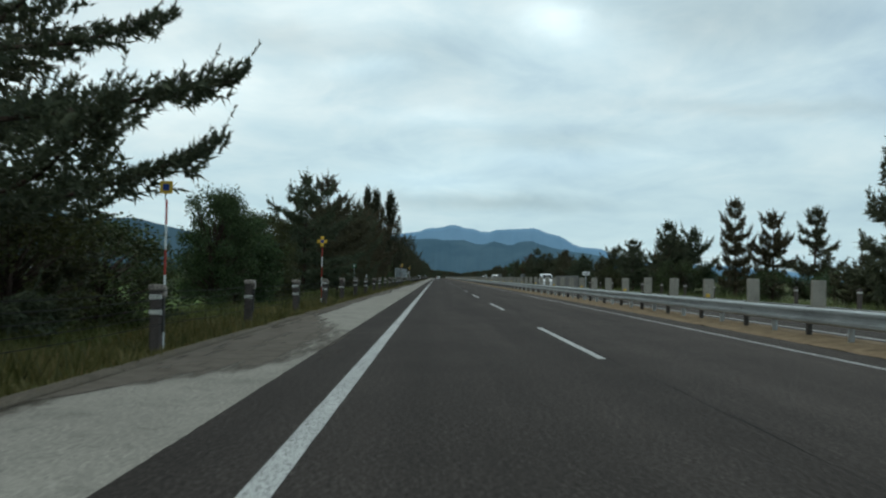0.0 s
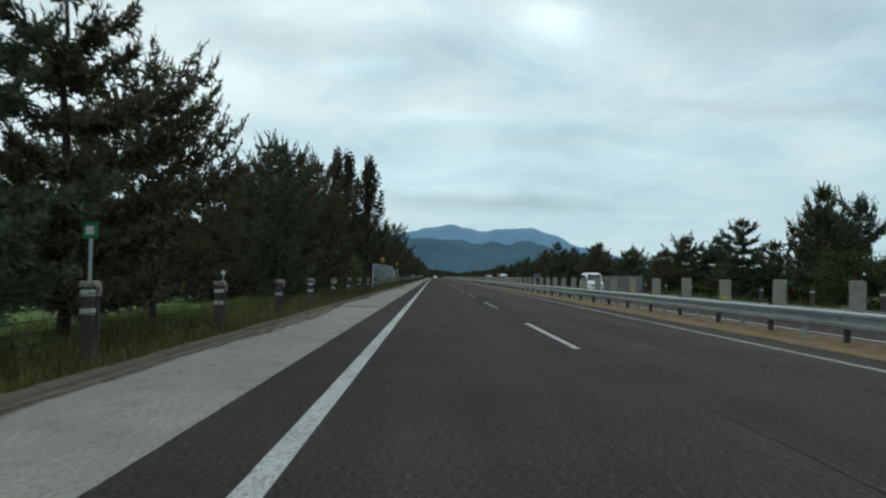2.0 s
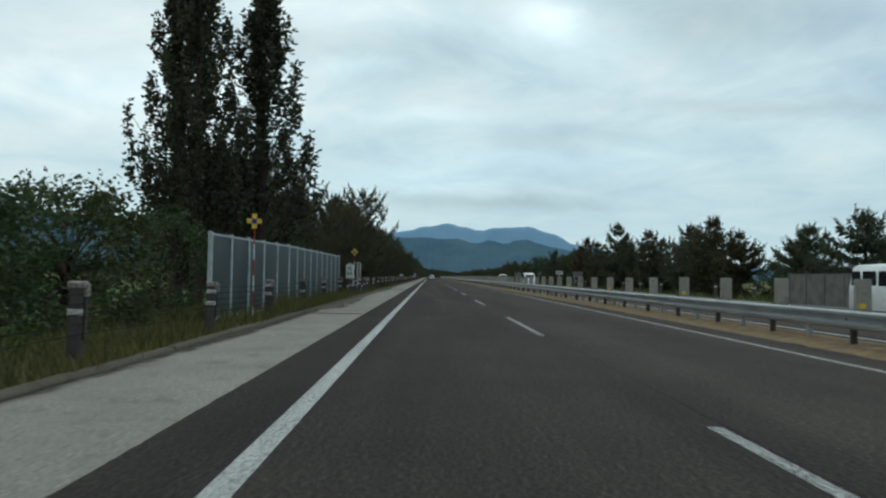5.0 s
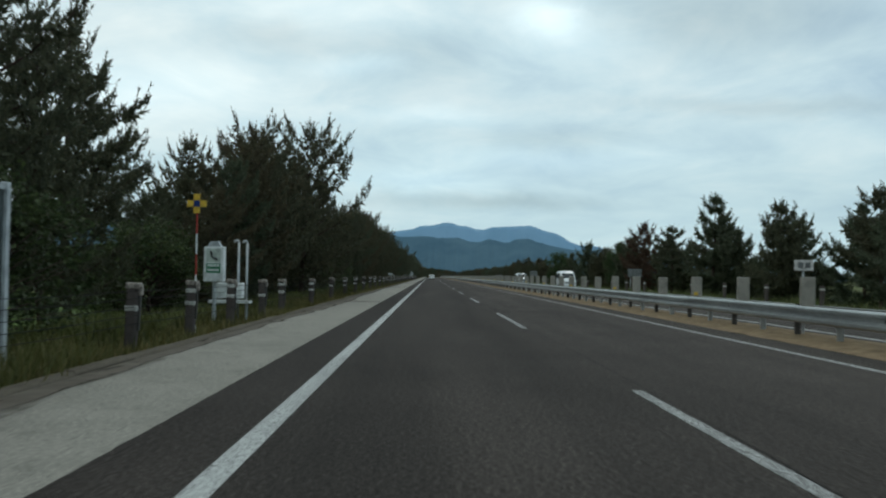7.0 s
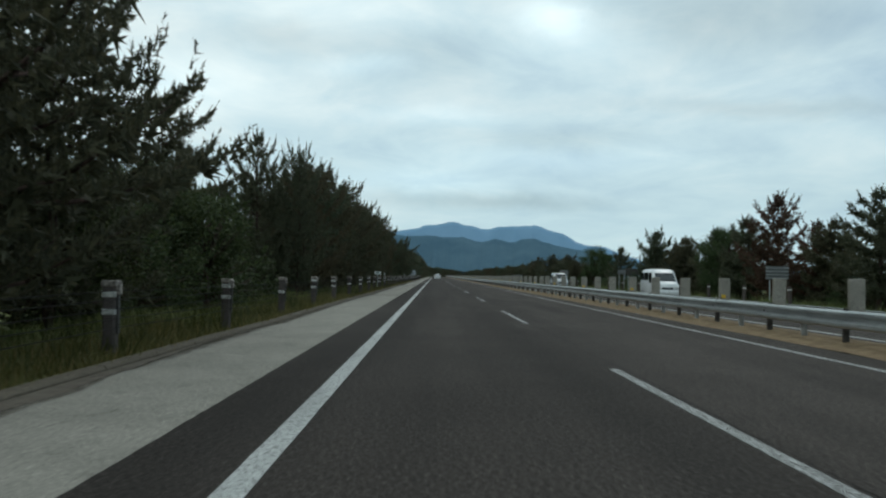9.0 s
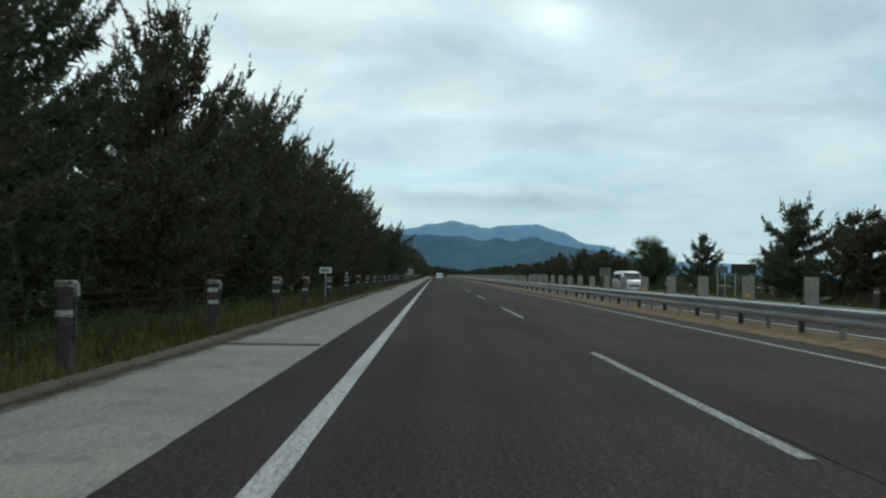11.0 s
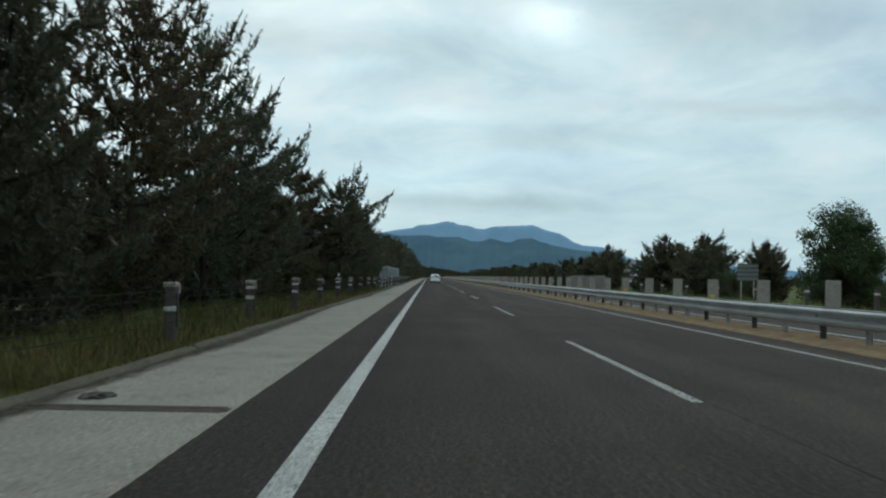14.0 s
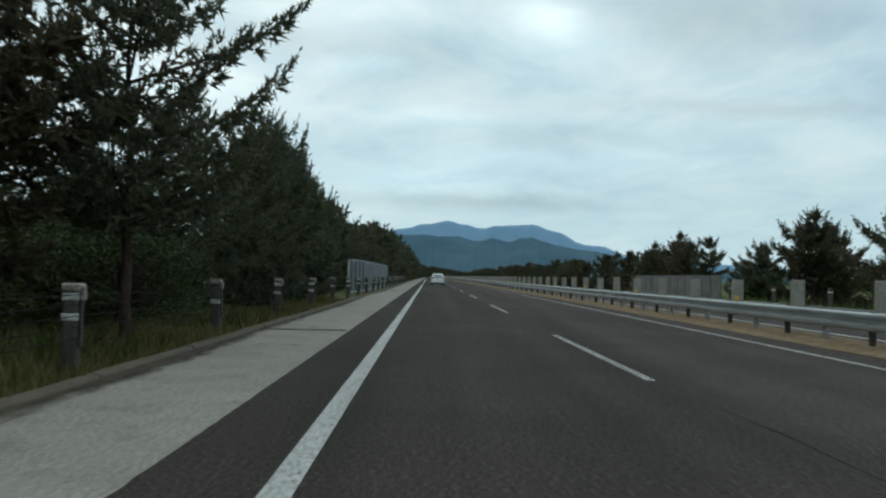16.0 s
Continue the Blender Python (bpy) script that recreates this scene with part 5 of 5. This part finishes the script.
# ---- translucent noise barriers ----
def barrier(points, height, label, sheet, pitch=2.0, metal=None):
    """Posts along a line of plan points with sheets between them and rails at top and foot."""
    b = thing("noise_barrier", (points[0][0], points[0][1], 0), label, "barrier", "noise barriers")
    ox, oy = points[0]
    metal = metal or GREY_PAINT
    for (xa, ya), (xb, yb) in zip(points, points[1:]):
        ln = math.hypot(xb - xa, yb - ya)
        n = max(1, round(ln / pitch))
        way = math.degrees(math.atan2(yb - ya, xb - xa))
        for i in range(n + 1):
            p = part("post", boxed(-0.05, 0.05, -0.05, 0.05, -0.4, height + 0.04, bevel=0.006), metal, b)
            p.matrix_basis = pose(xa + (xb - xa) * i / n - ox, ya + (yb - ya) * i / n - oy, 0, 0, 0, way)
        for i in range(n):
            m = pose(xa + (xb - xa) * (i + 0.5) / n - ox, ya + (yb - ya) * (i + 0.5) / n - oy, 0, 0, 0, way)
            half = ln / n / 2 - 0.05
            part("sheet", boxed(-half, half, -0.012, 0.012, 0.12, height - 0.05), sheet, b).matrix_basis = m
            part("top_rail", boxed(-half, half, -0.03, 0.03, height - 0.05, height), metal, b).matrix_basis = m
            part("foot_rail", boxed(-half, half, -0.03, 0.03, 0.04, 0.12), metal, b).matrix_basis = m
    return b


barrier([(-5.2, 117.1), (-4.72, 126.3), (-4.66, 143.1)], 2.19, "bluish translucent noise barrier in pale steel posts", SHEET, 1.87)
barrier([(-5.2, 360.0), (-4.75, 368.0), (-4.66, 401.0)], 2.16, "bluish translucent noise barrier in pale steel posts", SHEET)
OPAQUE = simple("aged_grey_sheet", (0.155, 0.15, 0.14), 0.75, 0.0, 0.14, 1.5)
barrier([(18.6, 118.5), (18.6, 141.0)], 1.6, "grey noise barrier beyond the oncoming lanes", OPAQUE, 2.0, SIGN_BACK)
barrier([(18.6, 361.0), (18.6, 385.0)], 1.6, "grey noise barrier beyond the oncoming lanes", OPAQUE, 2.0, SIGN_BACK)

# far verge posts
far_fence = thing("far_post_row", (0, 0, 0), "row of pale verge posts beyond the oncoming lanes", "fence")
for i in range(56):
    p = part("post", post_me, None, far_fence)
    p.matrix_basis = pose(18.9, 12 + 7.1 * i, 0, rng.uniform(-2, 2), rng.uniform(-2, 2), 0)
    part("reflector_band", band_me, None, p).matrix_basis = pose(0, 0, 0.8)


# ---- utility poles ----
def utility_pole(x, y, h, arms):
    u = thing("utility_pole", (x, y, 0), "grey utility pole with cross arms", "pole", "utility poles")
    part("pole", tubed((0, 0, -0.9), (0, 0, h), 0.16, 0.10, sides=10), WOOD_POLE, u)
    for k, z in enumerate(arms):
        part("cross_arm", boxed(-0.75, 0.75, -0.05, 0.05, z - 0.05, z + 0.05), DARK_STEEL, u)
        for s in (-0.65, -0.25, 0.25, 0.65):
            part("insulator", tubed((s, 0, z + 0.05), (s, 0, z + 0.2), 0.04), WHITE, u)
    return u


utility_pole(24.2, 112.0, 4.6, (4.0, 4.4))
utility_pole(36.0, 328.4, 5.6, (4.9,))
utility_pole(44.0, 520.0, 7.5, (6.8,))
wire = bmesh.new()
for a, b in (((36, 328.4, 5.0), (90, 330, 5.6)), ((24.2, 112, 4.5), (90, 125, 6.0))):
    for i in range(8):
        p, q = (Vector(a).lerp(Vector(b), t) - Vector((0, 0, 1.2 * 4 * t * (1 - t))) for t in (i / 8, (i + 1) / 8))
        tube(wire, p, q, 0.012, sides=4)
tagged(part("overhead_wires", wire, BLACK), "thin dark overhead wires between poles", "wire")


# ---- houses across the fields ----
def house(x, y, w, d, h, rz):
    b = thing("house", (x, y, ground_height(x, y) - 0.1), "pale plastered farmhouse with a dark tiled roof", "house", "far houses", rz=rz)
    part("wall", boxed(-w / 2, w / 2, -d / 2, d / 2, 0, h), WALL_PLASTER, b)
    part("roof", prism(bmesh.new(), [(-w / 2 - 0.6, h), (w / 2 + 0.6, h), (0, h + w * 0.3)], "y", -d / 2 - 0.5, d / 2 + 0.5), ROOF_TILE, b)
    for i in (-1, 0, 1):
        for z in (1.0, 3.6):
            if z < h - 1:
                part("window", boxed(i * w * 0.3 - 0.6, i * w * 0.3 + 0.6, -d / 2 - 0.04, -d / 2 + 0.02, z, z + 1.3), GLASS_DARK, b)
    return b


for x, y, w, d, h, rz in [(-141, 312, 7.5, 8, 6.2, 12), (-226, 500, 9, 8, 6.0, 20), (-219, 518, 8, 7, 5.4, -15), (-212, 498, 8, 8, 5.2, 30), (-205, 512, 9, 7, 6.4, 5), (-232, 545, 10, 9, 7.4, 10), (-220, 556, 9, 8, 8.2, 35), (-206, 548, 9, 8, 7.0, 10), (-243, 530, 9, 8, 6.0, 25), (-198, 520, 8, 8, 5.6, -8), (60, 540, 9, 9, 5.5, 40)]:
    house(x, y, w, d, h, rz)
wv, wf = [], []
for i in range(900):
    side = rng.choice((-1, -1, 1))
    x = side * rng.uniform(150, 420)
    y = rng.uniform(260, 900)
    if x < 0 and 0.36 < -x / y < 0.52 and y < 560:
        continue
    h = rng.uniform(4, 9)
    z = ground_height(x, y)
    for _ in range(26):
        c = Vector((x + rng.gauss(0, 2.2), y + rng.gauss(0, 2.2), z + h * (0.15 + 0.75 * rng.random())))
        a = Vector((rng.gauss(0, 1), rng.gauss(0, 1), rng.gauss(0, 1))) * 1.0
        b = Vector((rng.gauss(0, 1), rng.gauss(0, 1), rng.gauss(0, 1))) * 1.0
        k = len(wv)
        wv += [tuple(c), tuple(c + a), tuple(c + b)]
        wf.append((k, k + 1, k + 2))
tagged(part("far_woods", raw_mesh("far_woods", wv, wf, WOODS), None), "scattered far trees across the fields", "trees", kind="stuff")


# ---- vehicles ----
def wheel(parent, x, y, r=0.31, w=0.20):
    t = part("wheel", tubed((x - w / 2, y, r), (x + w / 2, y, r), r, sides=24), RUBBER, parent, "black tyre")
    s = 1 if x > 0 else -1
    part("rim", tubed((x + s * (w / 2 - 0.01), y, r), (x + s * (w / 2 + 0.012), y, r), r * 0.66, r * 0.58, sides=18), STEEL, t, "silver wheel rim")


def loft(sections, name, material, parent, label=""):
    """A car shell through cross-sections (y, [(x, z), ...]) given for one half and mirrored."""
    bm = bmesh.new()
    last = None
    for y, half in sections:
        ring = [bm.verts.new((x, y, z)) for x, z in half] + [bm.verts.new((-x, y, z)) for x, z in half[::-1]]
        n = len(ring)
        if last:
            for i in range(n):
                bm.faces.new((last[i], last[(i + 1) % n], ring[(i + 1) % n], ring[i]))
        else:
            bm.faces.new(ring[::-1])
        last = ring
    bm.faces.new(last)
    bmesh.ops.recalc_face_normals(bm, faces=bm.faces)
    bmesh.ops.bevel(bm, geom=[e for e in bm.edges if e.calc_length() > 0.05 and e.calc_face_angle(0) > 0.5], offset=0.025, segments=2, affect="EDGES")
    return part(name, bm, material, parent, label, smooth=True)


def hatchback(x, y):
    """Its tail at y, its nose ahead."""
    c = thing("hatchback_car", (x, y, 0), "white five-door hatchback car with dark rear glass on the road", "car")

    def sec(yy, w0, w1, w2, zb, zs, zr):
        return (yy, [(w0, zb), (w1, zb + 0.18), (w1, zs - 0.12), (w1 - 0.05, zs), (w2, zr - 0.06), (w2 - 0.16, zr)])
    loft([sec(0.0, 0.72, 0.80, 0.58, 0.36, 0.92, 1.08), sec(0.14, 0.80, 0.86, 0.62, 0.26, 0.98, 1.12), sec(0.9, 0.82, 0.872, 0.60, 0.22, 0.98, 1.40), sec(1.8, 0.82, 0.872, 0.62, 0.2, 0.96, 1.49), sec(2.5, 0.82, 0.872, 0.60, 0.2, 0.94, 1.46), sec(3.35, 0.82, 0.872, 0.66, 0.2, 0.90, 1.06), sec(4.0, 0.80, 0.85, 0.62, 0.22, 0.74, 0.86), sec(4.46, 0.6, 0.62, 0.5, 0.3, 0.6, 0.68)], "body", CAR_WHITE, c)
    g = prism(bmesh.new(), [(-0.58, 1.12), (0.58, 1.12), (0.50, 1.36), (-0.50, 1.36)], "y", 0.0, 0.02)
    for v in g.verts:
        v.co.y += 0.12 + (v.co.z - 1.12) * 2.5
        v.co.z += 0.012
    part("rear_window", g, GLASS_DARK, c, "dark rear window")
    part("lower_rear_glass", boxed(-0.62, 0.62, -0.012, 0.02, 0.95, 1.06, bevel=0.008), GLASS_DARK, c)
    for s in (-1, 1):
        part("tail_lamp", boxed(s * 0.70 - 0.09, s * 0.70 + 0.09, -0.02, 0.10, 0.72, 1.02, bevel=0.02), RED_LENS, c, "red tail lamp")
        part("turn_lamp", boxed(s * 0.70 - 0.07, s * 0.70 + 0.07, -0.03, 0.0, 0.80, 0.88, bevel=0.01), AMBER if s < 0 else CLEAR_LENS, c)
        part("side_window", prism(bmesh.new(), [(0.75, 1.02), (3.0, 1.0), (2.45, 1.38), (1.3, 1.40)], "x", s * 0.76 - 0.012, s * 0.76 + 0.012), GLASS_DARK, c)
        part("door_mirror", boxed(s * 0.98 - 0.09, s * 0.98 + 0.09, 2.85, 2.98, 0.95, 1.10, bevel=0.03), CAR_WHITE, c)
        for yy in (0.85, 3.55):
            wheel(c, s * 0.77, yy)
    part("bumper", boxed(-0.80, 0.80, -0.06, 0.16, 0.30, 0.62, bevel=0.05), CAR_WHITE, c)
    part("diffuser", boxed(-0.70, 0.70, -0.055, 0.1, 0.20, 0.31, bevel=0.02), BLACK, c)
    plate = part("number_plate", boxed(-0.165, 0.165, -0.035, -0.02, 0.70, 0.86, bevel=0.004), WHITE, c, "white number plate")
    for i in range(4):
        part("character_bar", boxed(-0.12 + i * 0.065, -0.075 + i * 0.065, -0.039, -0.036, 0.73, 0.80), GREEN, plate)
    part("emblem", tubed((0, -0.03, 0.92), (0, -0.012, 0.92), 0.05, sides=16), STEEL, c)
    part("roof_aerial", tubed((0, 1.0, 1.42), (0, 0.85, 1.53), 0.02, 0.008, sides=6), BLACK, c)
    part("rear_wiper", tubed((-0.05, 0.18, 1.16), (-0.35, 0.36, 1.22), 0.012, sides=5), BLACK, c)
    return c


def van(x, y, paint, label, long=3.9, high=1.82):
    """An oncoming van, its nose at y, facing us."""
    c = thing("van", (x, y, 0), label, "van", "oncoming vans")

    def sec(yy, w1, w2, zb, zs, zr):
        return (yy, [(w1 - 0.06, zb), (w1, zb + 0.2), (w1, zs), (w2, zr - 0.08), (w2 - 0.12, zr)])
    loft([sec(0.0, 0.68, 0.62, 0.3, 0.70, 0.88), sec(0.18, 0.78, 0.70, 0.22, 0.86, 1.02), sec(0.55, 0.80, 0.70, 0.2, 0.98, 1.12), sec(1.15, 0.80, 0.68, 0.2, 1.0, high - 0.06), sec(2.2, 0.80, 0.68, 0.2, 1.0, high), sec(long - 0.15, 0.80, 0.66, 0.22, 1.0, high - 0.03), sec(long, 0.74, 0.60, 0.34, 1.0, high - 0.14)], "body", paint, c)
    g = prism(bmesh.new(), [(-0.66, 1.08), (0.66, 1.08), (0.58, high - 0.14), (-0.58, high - 0.14)], "y", -0.012, 0.012)
    for v in g.verts:
        v.co.y += 0.48 + (v.co.z - 1.08) * 0.92
    part("windscreen", g, GLASS_DARK, c, "dark windscreen")
    for s in (-1, 1):
        for a, b in ((1.1, 1.85), (1.95, long - 1.0), (long - 0.92, long - 0.25)):
            part("side_window", prism(bmesh.new(), [(a, 1.04), (b, 1.04), (b - 0.05, high - 0.24), (a + 0.1, high - 0.24)], "x", s * 0.768 - 0.012, s * 0.768 + 0.012), GLASS_DARK, c)
        part("headlamp", boxed(s * 0.56 - 0.15, s * 0.56 + 0.15, -0.03, 0.16, 0.64, 0.80, bevel=0.03), CLEAR_LENS, c, "clear headlamp")
        part("door_mirror", boxed(s * 0.92 - 0.08, s * 0.92 + 0.08, 0.8, 0.92, 1.0, 1.18, bevel=0.03), BLACK, c)
        for yy in (0.7, long - 0.7):
            wheel(c, s * 0.70, yy, 0.29)
    part("grille", boxed(-0.35, 0.35, -0.02, 0.02, 0.60, 0.72, bevel=0.01), BLACK, c)
    part("bumper", boxed(-0.72, 0.72, -0.06, 0.14, 0.26, 0.52, bevel=0.05), paint, c)
    part("number_plate", boxed(-0.165, 0.165, -0.075, -0.06, 0.36, 0.50, bevel=0.004), WHITE, c)
    return c


hatchback(1.0, 420.0)
van(14.9, 121.0, CAR_WHITE, "white passenger van driving on the oncoming lane")
van(14.9, 227.5, CAR_WHITE, "white boxy van driving on the oncoming lane", 4.2, 1.9)
van(14.9, 275.5, CAR_SILVER, "silver-white minivan driving on the oncoming lane", 4.5, 1.75)


# ---- small litter ----
rag = thing("rag", (-3.3, 273.5, 0.0), "crumpled dark rag lying on the concrete shoulder", "rag")
rag_bm = bmesh.new()
bmesh.ops.create_icosphere(rag_bm, subdivisions=3, radius=1.0)
for v in rag_bm.verts:
    k = 1 + 0.45 * noise.noise(v.co * 2.1) + 0.2 * noise.noise(v.co * 5.0)
    v.co = Vector((v.co.x * 0.15 * k, v.co.y * 0.2 * k, max(0.0, v.co.z * 0.045 * k)))
part("cloth", rag_bm, simple("dirty_cloth", (0.06, 0.055, 0.05), 0.9, 0, 0.3, 12), rag)
